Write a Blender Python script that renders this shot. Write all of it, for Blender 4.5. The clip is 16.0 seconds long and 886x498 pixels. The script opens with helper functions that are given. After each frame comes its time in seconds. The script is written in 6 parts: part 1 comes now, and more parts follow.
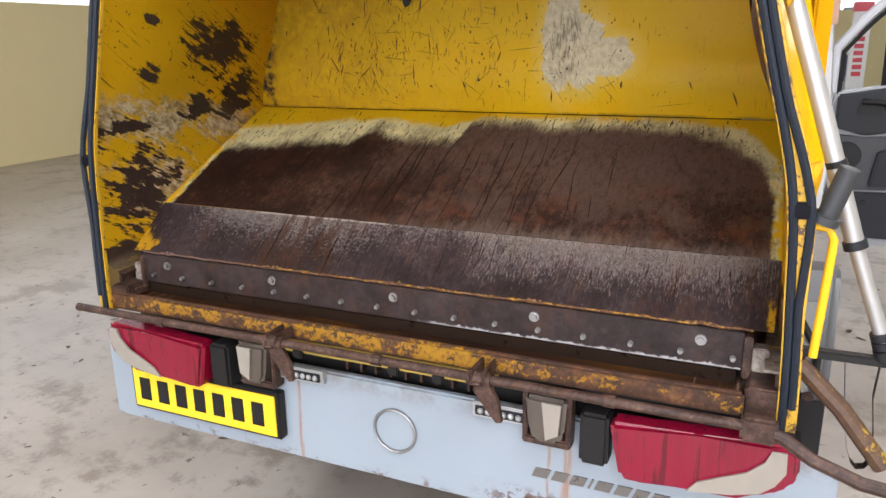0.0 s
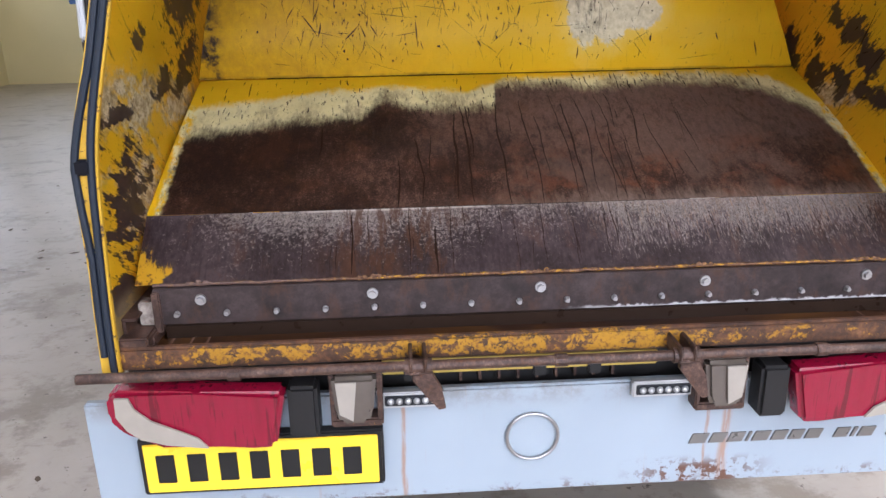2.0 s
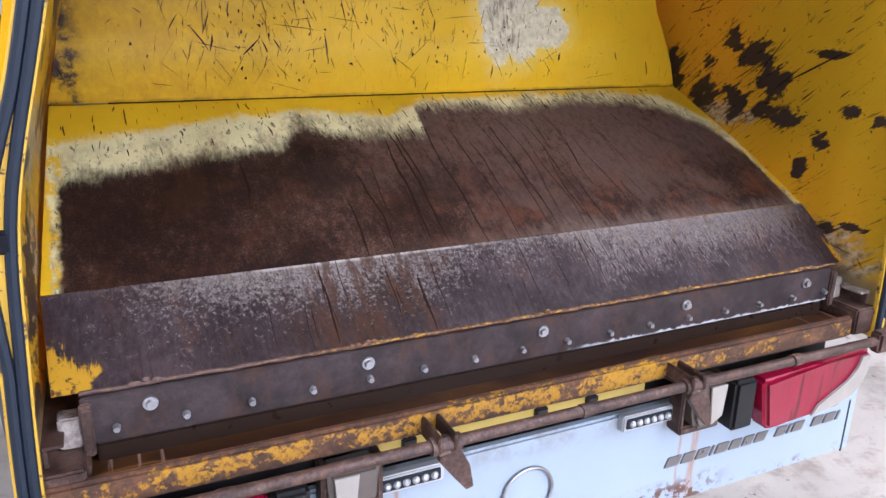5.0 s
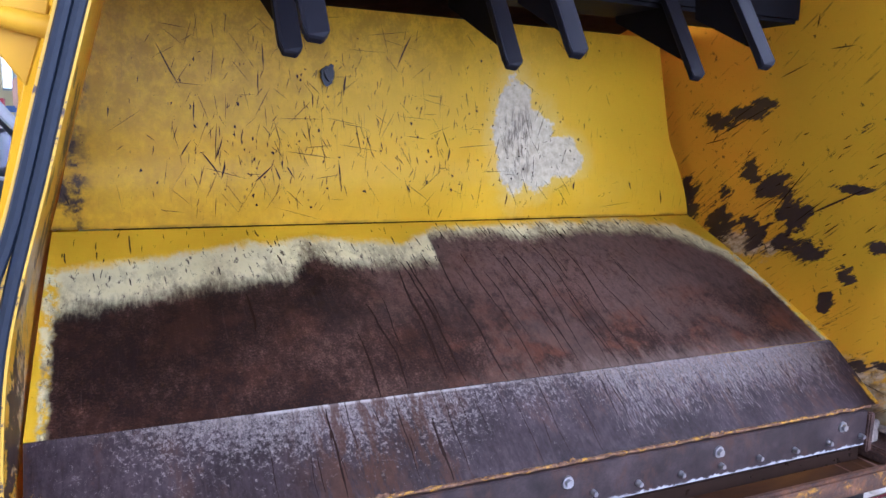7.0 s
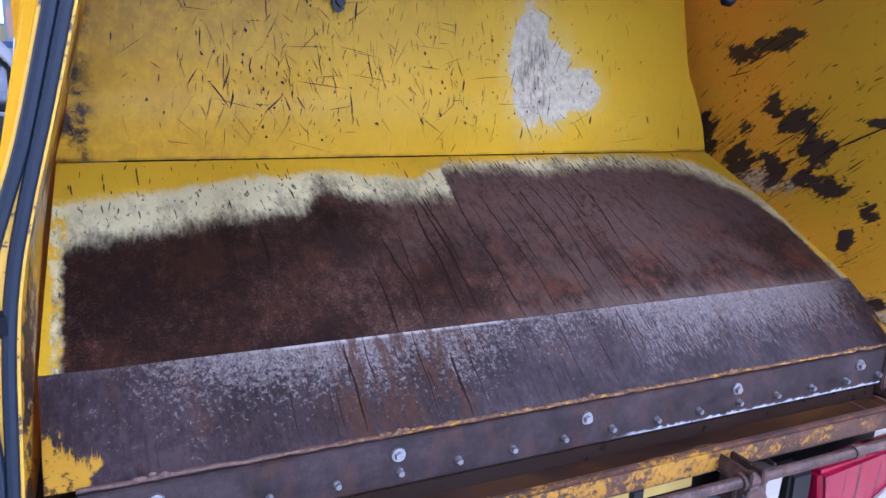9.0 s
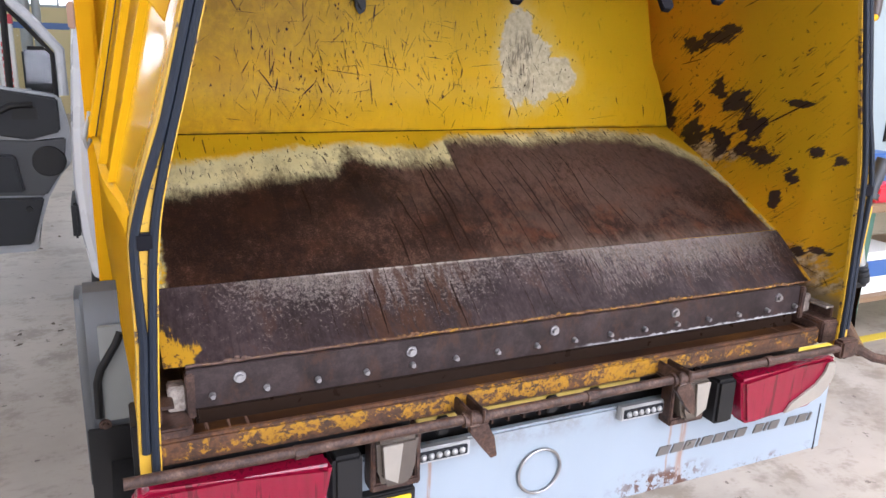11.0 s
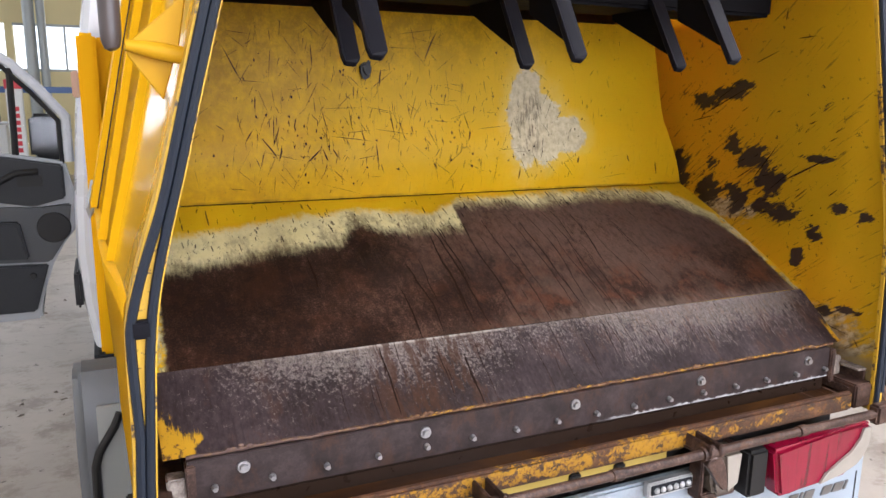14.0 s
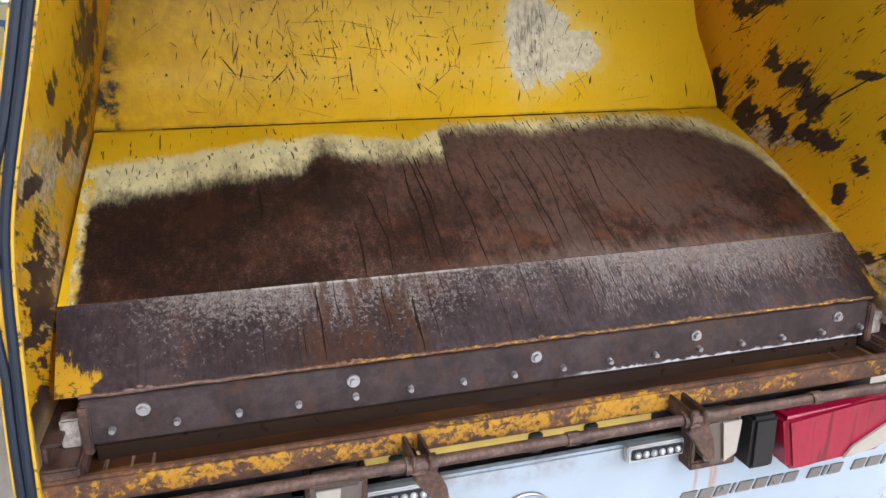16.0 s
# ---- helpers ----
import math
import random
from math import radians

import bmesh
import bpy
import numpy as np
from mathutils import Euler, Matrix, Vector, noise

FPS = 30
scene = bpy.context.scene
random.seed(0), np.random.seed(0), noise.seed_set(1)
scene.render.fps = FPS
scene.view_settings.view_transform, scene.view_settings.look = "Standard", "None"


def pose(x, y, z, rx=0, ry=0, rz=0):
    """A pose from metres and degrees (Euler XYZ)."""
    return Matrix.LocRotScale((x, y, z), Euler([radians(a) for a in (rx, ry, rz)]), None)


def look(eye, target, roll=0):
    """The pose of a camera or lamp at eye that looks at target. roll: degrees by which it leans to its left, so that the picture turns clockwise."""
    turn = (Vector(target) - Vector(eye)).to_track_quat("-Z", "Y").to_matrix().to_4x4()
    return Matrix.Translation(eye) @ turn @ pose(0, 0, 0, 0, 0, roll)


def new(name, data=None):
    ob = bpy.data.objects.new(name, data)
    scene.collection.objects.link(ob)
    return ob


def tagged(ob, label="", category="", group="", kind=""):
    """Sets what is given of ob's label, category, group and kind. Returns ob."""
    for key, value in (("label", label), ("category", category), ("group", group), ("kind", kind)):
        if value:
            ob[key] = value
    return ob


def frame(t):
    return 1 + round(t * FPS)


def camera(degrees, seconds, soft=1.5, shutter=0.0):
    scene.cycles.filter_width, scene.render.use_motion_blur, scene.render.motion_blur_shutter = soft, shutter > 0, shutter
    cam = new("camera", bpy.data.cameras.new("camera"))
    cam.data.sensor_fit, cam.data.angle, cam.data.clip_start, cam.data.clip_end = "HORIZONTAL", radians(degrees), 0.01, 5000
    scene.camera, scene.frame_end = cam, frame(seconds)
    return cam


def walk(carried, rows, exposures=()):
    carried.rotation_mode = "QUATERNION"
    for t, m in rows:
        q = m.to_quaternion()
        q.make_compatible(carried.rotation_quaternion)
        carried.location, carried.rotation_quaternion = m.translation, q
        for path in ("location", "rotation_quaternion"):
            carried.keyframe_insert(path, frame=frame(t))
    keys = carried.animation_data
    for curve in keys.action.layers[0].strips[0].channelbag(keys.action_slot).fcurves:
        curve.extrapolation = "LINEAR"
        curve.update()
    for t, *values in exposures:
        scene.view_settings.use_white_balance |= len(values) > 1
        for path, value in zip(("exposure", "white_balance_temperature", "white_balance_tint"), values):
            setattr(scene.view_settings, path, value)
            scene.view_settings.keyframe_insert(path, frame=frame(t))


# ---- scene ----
cam = camera(61.4, 16.0)
PATH = [
    (0, (0.802, -1.506, 1.625), (0.017, 0.252, 1.084), -0.8),
    (0.5, (0.544, -1.44, 1.592), (-0.046, 0.388, 1.035), -0.6),
    (1, (0.249, -1.507, 1.602), (-0.134, 0.374, 1.042), -0.9),
    (1.5, (-0.047, -1.544, 1.613), (-0.212, 0.36, 1.025), -1.3),
    (2, (-0.277, -1.455, 1.604), (-0.181, 0.44, 0.972), -1.1),
    (2.5, (-0.507, -1.439, 1.609), (-0.202, 0.427, 0.959), -1.0),
    (3, (-0.661, -1.354, 1.6), (-0.172, 0.466, 0.929), -1.0),
    (5.3, (-0.729, -1.097, 1.613), (0.091, 0.631, 1.023), 1.3),
    (5.5, (-0.728, -1.086, 1.614), (0.096, 0.649, 1.056), 1.5),
    (6, (-0.727, -1.069, 1.626), (0.103, 0.692, 1.173), 1.9),
    (6.5, (-0.726, -1.049, 1.634), (0.107, 0.732, 1.265), 1.9),
    (7, (-0.728, -1.025, 1.639), (0.103, 0.765, 1.317), 1.8),
    (7.5, (-0.731, -1.0, 1.638), (0.097, 0.793, 1.319), 1.7),
    (8, (-0.731, -0.979, 1.632), (0.091, 0.811, 1.283), 1.7),
    (8.5, (-0.728, -0.966, 1.618), (0.09, 0.81, 1.201), 1.8),
    (9, (-0.746, -0.98, 1.616), (0.081, 0.779, 1.142), 2.1),
    (9.5, (-0.836, -1.052, 1.613), (0.01, 0.682, 1.088), 2.4),
    (9.7, (-0.876, -1.104, 1.618), (-0.033, 0.624, 1.075), 2.4),
    (11.8, (-0.912, -1.384, 1.668), (-0.116, 0.382, 1.169), 1.8),
    (12, (-0.91, -1.373, 1.672), (-0.117, 0.397, 1.185), 1.7),
    (12.5, (-0.897, -1.339, 1.679), (-0.099, 0.439, 1.231), 1.3),
    (13, (-0.888, -1.303, 1.683), (-0.083, 0.479, 1.261), 1.0),
    (13.5, (-0.886, -1.272, 1.681), (-0.073, 0.508, 1.272), 0.8),
    (14, (-0.889, -1.268, 1.681), (-0.081, 0.517, 1.279), 0.6),
    (14.5, (-0.887, -1.27, 1.683), (-0.098, 0.522, 1.276), 0.5),
    (15, (-0.874, -1.28, 1.681), (-0.131, 0.528, 1.254), 0.3),
    (15.5, (-0.767, -1.293, 1.672), (-0.102, 0.532, 1.195), 0.1),
    (16, (-0.535, -1.214, 1.637), (0.0, 0.626, 1.064), -0.3),
]
walk(cam, [(t, look(eye, target, roll)) for t, eye, target, roll in PATH],
     [(0, -0.2, 6100, 14), (1.5, -0.1, 5900, 14), (3, 0.0, 5250, 22), (5.5, 0.2, 5300, 18), (6.5, 0.25, 4900, 22), (9, 0.2, 4500, 26), (9.7, 0.15, 5000, 24), (12, 0.05, 5850, 14), (15, 0.05, 5900, 16), (16, 0.15, 5750, 12)])

# ---- world and light ----
ZB = 1.03            # height of the bolt line over the floor
DRAWN = 0.035        # how far the packer panel is drawn in, from its outermost place
world = bpy.data.worlds.new("world")
scene.world = world
world.use_nodes = True
sky = world.node_tree.nodes.new("ShaderNodeTexSky")
sky.sky_type, sky.sun_disc, sky.sun_elevation, sky.sun_rotation = "NISHITA", False, radians(35), radians(200)
world.node_tree.links.new(sky.outputs[0], world.node_tree.nodes["Background"].inputs[0])
world.node_tree.nodes["Background"].inputs[1].default_value = 0.12


def area(name, eye, target, w, h, power, colour=(1, 1, 1)):
    data = bpy.data.lights.new(name, "AREA")
    data.shape, data.size, data.size_y, data.energy, data.color = "RECTANGLE", w, h, power, colour
    ob = new(name, data)
    ob.matrix_world = look(eye, target)
    return ob


# daylight from an assumed, unseen gate behind the truck, and through the window bands
area("assumed_gate_daylight", (1.2, -7.85, 2.5), (0.4, 0, 1.5), 8.0, 3.7, 720, (0.97, 0.98, 1.0))
area("window_daylight_front", (-1.5, 15.8, 3.2), (-1.0, 0, 1.2), 14.0, 1.4, 90, (0.95, 0.98, 1.0))
area("window_daylight_side", (-8.8, 2.0, 3.2), (0, 2.0, 1.0), 14.0, 1.6, 30, (0.95, 0.98, 1.0))
# Ceiling lights out of view, added to light the hopper from above.
LIGHTS = [(lx, ly) for lx in (-3.2, 2.6) for ly in (-5.4, -2.5, 1.5, 6.5)]
POWER = {-5.4: 240, -2.5: 250, 1.5: 90, 6.5: 90}
for lx, ly in LIGHTS:
    area("added_ceiling_lamp", (lx, ly, 4.72), (lx, ly + 0.001, 0), 0.30, 2.6, POWER[ly] * (0.5 if lx < 0 else 1.25), (1.0, 0.98, 0.95))


# ---- node helpers ----
class Nodes:
    """Short forms for one material's nodes."""

    def __init__(self, name):
        self.mat = bpy.data.materials.new(name)
        self.mat.use_nodes = True
        self.tree = self.mat.node_tree
        self.bsdf = self.tree.nodes["Principled BSDF"]
        self.obj = self.tree.nodes.new("ShaderNodeTexCoord").outputs["Object"]
        sep = self.node("ShaderNodeSeparateXYZ", self.obj)
        self.x, self.y, self.z = sep.outputs

    def node(self, kind, *ins, operation="", use_clamp=False, interpolation_type="", data_type=""):
        n = self.tree.nodes.new(kind)
        if operation:
            n.operation = operation
        if use_clamp:
            n.use_clamp = True
        if interpolation_type:
            n.interpolation_type = interpolation_type
        if data_type:
            n.data_type = data_type
        for i, v in enumerate(ins):
            self.feed(n.inputs[i], v)
        return n

    def feed(self, socket, v):
        if v is None:
            return
        if isinstance(v, bpy.types.NodeSocket):
            self.tree.links.new(v, socket)
        elif isinstance(v, tuple) and len(v) == 3 and socket.type == "RGBA":
            socket.default_value = (*v, 1)
        else:
            socket.default_value = v

    def m(self, op, a, b=None, c=None, clamp=False):
        return self.node("ShaderNodeMath", a, b, c, operation=op, use_clamp=clamp).outputs[0]

    def scaled(self, sx, sy, sz, vec=None):
        return self.node("ShaderNodeMapping", vec or self.obj, None, None, (sx, sy, sz)).outputs[0]

    def turned(self, degrees, sx, sy, sz):
        """The place, turned about x and then scaled."""
        v = self.node("ShaderNodeMapping", self.obj, None, (radians(degrees), 0, 0)).outputs[0]
        return self.scaled(sx, sy, sz, v)

    def noise(self, scale, detail=4.0, rough=0.55, vec=None, warp=0.0):
        n = self.node("ShaderNodeTexNoise")
        self.feed(n.inputs["Vector"], vec or self.obj)
        for k, v in (("Scale", scale), ("Detail", detail), ("Roughness", rough), ("Distortion", warp)):
            n.inputs[k].default_value = v
        return n.outputs["Fac"]

    def step(self, fac, lo, hi):
        n = self.node("ShaderNodeMapRange", fac, lo, hi, 0.0, 1.0, interpolation_type="SMOOTHSTEP")
        return n.outputs[0]

    def ramp(self, fac, *stops):
        n = self.node("ShaderNodeValToRGB", fac)
        el = n.color_ramp.elements
        while len(el) < len(stops):
            el.new(0.5)
        for e, (p, c) in zip(el, stops):
            e.position, e.color = p, ((c, c, c, 1) if isinstance(c, float) else (*c, 1))
        return n.outputs[0]

    def mix(self, fac, a, b):
        n = self.node("ShaderNodeMix", data_type="RGBA")
        self.feed(n.inputs[0], fac), self.feed(n.inputs[6], a), self.feed(n.inputs[7], b)
        return n.outputs[2]

    def bump(self, height, strength=0.3, dist=0.002):
        n = self.node("ShaderNodeBump")
        self.feed(n.inputs["Strength"], strength), self.feed(n.inputs["Distance"], dist), self.feed(n.inputs["Height"], height)
        self.tree.links.new(n.outputs[0], self.bsdf.inputs["Normal"])

    def done(self, colour, rough=0.5, metal=0.0, **more):
        self.feed(self.bsdf.inputs["Base Color"], colour)
        self.feed(self.bsdf.inputs["Roughness"], rough)
        self.feed(self.bsdf.inputs["Metallic"], metal)
        for k, v in more.items():
            self.feed(self.bsdf.inputs[k.replace("_", " ")], v)
        return self.mat


YELLOW, YELLOW2 = (0.80, 0.46, 0.010), (0.72, 0.405, 0.008)
CREAM, BROWN = (0.62, 0.56, 0.36), (0.050, 0.028, 0.022)


def plain(name, colour, rough=0.5, metal=0.0, vary=0.15, scale=30.0, bump=0.0):
    n = Nodes(name)
    f = n.noise(scale, 4)
    g = n.noise(scale * 0.12, 3)
    c = n.mix(n.m("MULTIPLY", n.m("ADD", f, g), 0.5), tuple(v * (1 - vary) for v in colour), tuple(min(1, v * (1 + vary)) for v in colour))
    if bump:
        n.bump(f, bump)
    return n.done(c, n.m("MULTIPLY_ADD", f, 0.2, rough - 0.1), metal)


def yellow_paint():
    n = Nodes("yellow_paint")
    big = n.noise(2.5, 4)
    chip = n.step(n.noise(16, 8, 0.7), 0.66, 0.69)
    c = n.mix(big, YELLOW2, YELLOW)
    c = n.mix(n.m("MULTIPLY", n.step(n.noise(5, 6, 0.65), 0.55, 0.8), 0.25), c, (0.30, 0.20, 0.06))
    c = n.mix(n.m("MULTIPLY", chip, 0.7), c, BROWN)
    n.bump(n.noise(60, 3), 0.05)
    return n.done(c, n.m("MULTIPLY_ADD", chip, 0.3, 0.24))


def yellow_back():
    """Packer back: bright yellow, one bare pale patch, rubbed; grime and painted shade towards one side and the top."""
    n = Nodes("worn_yellow_sheet")
    c = n.mix(n.noise(3, 4), (0.82, 0.50, 0.003), (0.72, 0.43, 0.003))
    rub = n.m("MULTIPLY", n.step(n.noise(7, 7, 0.72), 0.46, 0.72), n.step(n.m("ADD", n.z, n.m("MULTIPLY", n.noise(3, 3), 0.2)), ZB + 0.74, ZB + 0.50))
    c = n.mix(n.m("MULTIPLY", rub, 0.35), c, (0.76, 0.50, 0.045))
    # Brown film towards the left: part dirt, part shade put into the colour.
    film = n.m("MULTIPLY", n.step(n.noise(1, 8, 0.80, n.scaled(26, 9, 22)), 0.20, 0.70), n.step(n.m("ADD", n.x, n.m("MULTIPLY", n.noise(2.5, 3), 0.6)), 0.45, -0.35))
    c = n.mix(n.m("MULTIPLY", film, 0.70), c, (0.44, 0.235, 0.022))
    # Grime near the top, with the shade up there painted in.
    grime = n.m("MULTIPLY", n.step(n.noise(1, 8, 0.82, n.scaled(22, 9, 18)), 0.40, 0.58), n.step(n.m("SUBTRACT", n.z, n.m("MULTIPLY", n.x, 0.22)), ZB + 0.62, ZB + 0.90))
    c = n.mix(n.m("MULTIPLY", grime, 0.5), c, (0.28, 0.15, 0.012))
    speck = n.m("MULTIPLY", n.step(n.noise(1, 5, 0.7, n.scaled(90, 1, 60)), 0.64, 0.70), n.step(n.noise(5, 4), 0.36, 0.56))
    c = n.mix(n.m("MULTIPLY", speck, 0.55), c, (0.20, 0.11, 0.03))
    nick = n.m("MULTIPLY", n.step(n.noise(1, 3, 0.6, n.scaled(150, 1, 85)), 0.715, 0.735), n.step(n.noise(4.2, 4, 0.6), 0.40, 0.52))
    c = n.mix(n.m("MULTIPLY", nick, 0.9), c, (0.055, 0.032, 0.016))
    scrub = n.m("MULTIPLY", n.step(n.noise(1, 5, 0.7, n.scaled(210, 1, 15), 0.3), 0.60, 0.68), n.step(n.noise(4, 3), 0.40, 0.60))
    c = n.mix(n.m("MULTIPLY", scrub, 0.45), c, (0.30, 0.17, 0.03))
    d = None
    for px, pz, pa, ph in ((0.228, 0.590, 0.062, 0.150), (0.275, 0.560, 0.085, 0.110), (0.345, 0.545, 0.085, 0.060)):
        dx = n.m("DIVIDE", n.m("SUBTRACT", n.x, px), pa)
        dz = n.m("DIVIDE", n.m("SUBTRACT", n.z, ZB + pz), ph)
        r = n.m("SQRT", n.m("ADD", n.m("MULTIPLY", dx, dx), n.m("MULTIPLY", dz, dz)))
        d = r if d is None else n.m("MINIMUM", d, r)
    d = n.m("ADD", d, n.m("MULTIPLY", n.m("SUBTRACT", n.noise(17, 9, 0.74), 0.5), 1.1))
    patch = n.step(d, 1.03, 0.90)
    worn = n.step(d, 1.55, 0.95)
    c = n.mix(n.m("MULTIPLY", worn, 0.55), c, (0.78, 0.56, 0.13))
    c = n.mix(patch, c, n.ramp(n.noise(60, 6, 0.7), (0.3, (0.50, 0.41, 0.25)), (0.6, (0.72, 0.62, 0.41))))
    scuff = n.m("MULTIPLY", n.step(n.m("ABSOLUTE", n.m("SUBTRACT", n.x, 0.236)), 0.060, 0.012), patch)
    scuff = n.m("MULTIPLY", scuff, n.step(n.m("ABSOLUTE", n.m("SUBTRACT", n.z, ZB + 0.575)), 0.12, 0.05))
    c = n.mix(n.m("MULTIPLY", n.m("MULTIPLY", scuff, n.step(n.noise(1, 7, 0.75, n.scaled(110, 1, 26)), 0.47, 0.60)), 0.7), c, (0.10, 0.065, 0.045))
    edge = n.step(n.m("ADD", n.x, n.m("MULTIPLY", n.noise(14, 5, 0.7), 0.10)), -0.685, -0.722)
    c = n.mix(n.m("MULTIPLY", edge, n.step(n.noise(20, 6, 0.7), 0.42, 0.58)), c, (0.06, 0.04, 0.03))
    seam = n.m("MULTIPLY", n.step(n.m("ADD", n.z, n.m("MULTIPLY", n.noise(40, 5), 0.008)), ZB + 0.395, ZB + 0.389), n.step(n.noise(1, 4, 0.6, n.scaled(9, 1, 1)), 0.38, 0.58))
    c = n.mix(n.m("MULTIPLY", seam, 0.5), c, (0.09, 0.055, 0.03))
    n.bump(n.noise(40, 4), 0.05)
    return n.done(c, n.m("MULTIPLY_ADD", n.noise(9, 5), 0.25, 0.28), 0.0, Specular_IOR_Level=0.16)


def rust_plate():
    """Upper wear plate: yellow rim, pale primer, then dark scoured rust."""
    n = Nodes("scoured_rusty_plate")
    s = n.m("DIVIDE", n.m("SUBTRACT", ZB + 0.38, n.z), 0.243)
    wob = n.m("MULTIPLY", n.m("SUBTRACT", n.noise(1, 8, 0.70, n.scaled(20, 13, 13)), 0.5), 0.17)
    hair = n.m("SUBTRACT", n.noise(1, 6, 0.72, n.scaled(170, 26, 26)), 0.5)
    u = n.m("DIVIDE", n.m("ADD", n.x, 0.85), 1.7)
    edge = n.ramp(u, (0.0, 0.52), (0.03, 0.46), (0.10, 0.41), (0.20, 0.36), (0.27, 0.34), (0.31, 0.20), (0.35, 0.27), (0.40, 0.30), (0.478, 0.295), (0.484, 0.11),
                  (0.56, 0.10), (0.64, 0.135), (0.74, 0.10), (0.82, 0.115), (0.90, 0.18), (0.95, 0.32), (1.0, 0.75))
    top = n.ramp(u, (0.0, 0.24), (0.1, 0.20), (0.22, 0.13), (0.34, 0.10), (0.44, 0.16), (0.50, 0.05), (0.72, 0.025), (0.85, 0.03), (0.93, 0.10), (1.0, 0.4))
    side = n.m("SUBTRACT", n.m("MULTIPLY_ADD", n.step(n.x, 0.02, -0.02), -0.007, 0.842), n.m("ABSOLUTE", n.x))
    side = n.m("ADD", side, n.m("MULTIPLY", n.m("SUBTRACT", n.noise(30, 6), 0.5), 0.03))
    sw = n.m("ADD", s, wob)
    se = n.m("SUBTRACT", n.m("ADD", sw, n.m("MULTIPLY", hair, 0.13)), edge)
    rust = n.m("MULTIPLY", n.step(se, -0.065, 0.055), n.step(side, 0.018, 0.030))
    smear = n.m("MULTIPLY", n.step(n.m("SUBTRACT", sw, edge), -0.24, 0.02), n.step(n.noise(1, 7, 0.72, n.scaled(14, 8, 8)), 0.42, 0.60))
    smear = n.m("MULTIPLY", smear, n.step(n.noise(1, 6, 0.75, n.scaled(130, 40, 40)), 0.32, 0.54))
    pale = n.m("MULTIPLY", n.step(n.m("SUBTRACT", n.m("ADD", sw, n.m("MULTIPLY", hair, 0.05)), top), -0.035, 0.035), n.step(side, 0.006, 0.014))
    pale = n.m("MULTIPLY", pale, n.m("MAXIMUM", n.step(side, 0.03, 0.04), n.step(n.noise(1, 7, 0.75, n.scaled(40, 30, 30)), 0.42, 0.54)))
    blot = n.noise(5.0, 6, 0.62)
    mott = n.noise(1, 9, 0.76, n.scaled(70, 34, 34))
    fine = n.noise(260, 4, 0.65)
    tone = n.m("ADD", n.m("MULTIPLY_ADD", n.m("SUBTRACT", mott, 0.5), 1.0, n.m("MULTIPLY_ADD", blot, 1.0, 0.0)), n.m("MULTIPLY", n.m("SUBTRACT", fine, 0.5), 0.9))
    # Darker towards the left.
    tone = n.m("SUBTRACT", tone, n.m("MULTIPLY", n.step(n.m("ADD", n.x, n.m("MULTIPLY", n.noise(3, 4), 0.5)), 0.25, -0.35), 0.085))
    c_r = n.ramp(tone, (0.30, (0.018, 0.0080, 0.0062)), (0.44, (0.034, 0.0148, 0.0092)), (0.56, (0.061, 0.0285, 0.0185)), (0.76, (0.145, 0.080, 0.055)))
    east = n.step(n.m("ADD", n.x, n.m("MULTIPLY", n.noise(3, 3), 0.5)), -0.05, 0.55)
    redder = n.m("MULTIPLY", n.step(n.noise(8, 8, 0.72), 0.48, 0.62), n.m("MULTIPLY_ADD", east, 0.70, 0.25))
    c_r = n.mix(n.m("MULTIPLY", redder, 0.8), c_r, n.mix(mott, (0.038, 0.011, 0.005), (0.25, 0.092, 0.044)))
    ashen = n.m("MULTIPLY", n.step(n.noise(1, 7, 0.7, n.scaled(9, 6, 6)), 0.44, 0.60), n.step(n.x, -0.5, 0.2))
    c_r = n.mix(n.m("MULTIPLY", ashen, 0.62), c_r, n.mix(mott, (0.046, 0.025, 0.018), (0.20, 0.130, 0.098)))
    # Paler towards the upper right.
    paler = n.m("MULTIPLY", n.step(n.m("ADD", n.x, n.m("MULTIPLY", n.noise(4, 5, 0.65), 0.6)), -0.05, 0.50), n.step(n.m("ADD", s, n.m("MULTIPLY", wob, 2.5)), 0.85, 0.35))
    c_r = n.mix(n.m("MULTIPLY", paler, n.m("MULTIPLY_ADD", n.step(mott, 0.38, 0.56), 0.60, 0.25)), c_r, n.mix(fine, (0.080, 0.042, 0.031), (0.220, 0.132, 0.098)))
    brush = n.noise(1, 5, 0.68, n.scaled(230, 9, 9))
    c_r = n.mix(n.m("MULTIPLY", n.step(brush, 0.58, 0.70), 0.16), c_r, (0.16, 0.098, 0.075))
    c_r = n.mix(n.m("MULTIPLY", n.step(brush, 0.44, 0.34), 0.18), c_r, (0.014, 0.007, 0.005))
    damp = n.m("MULTIPLY", n.step(n.noise(1, 5, 0.6, n.scaled(13, 7, 7)), 0.60, 0.66), n.step(n.m("ABSOLUTE", n.m("ADD", n.x, 0.28)), 0.22, 0.05))
    c_r = n.mix(n.m("MULTIPLY", damp, 0.7), c_r, (0.016, 0.007, 0.005))
    c_r = n.mix(n.m("MULTIPLY", n.step(fine, 0.735, 0.76), 0.5), c_r, (0.24, 0.17, 0.13))
    rubbed = n.m("MULTIPLY", n.step(n.m("ADD", s, n.m("MULTIPLY", n.m("SUBTRACT", n.noise(1, 8, 0.76, n.scaled(90, 20, 20)), 0.5), 0.35)), 0.90, 1.02), n.step(n.m("ADD", n.x, n.m("MULTIPLY", n.noise(5, 3), 0.4)), -0.10, 0.45))
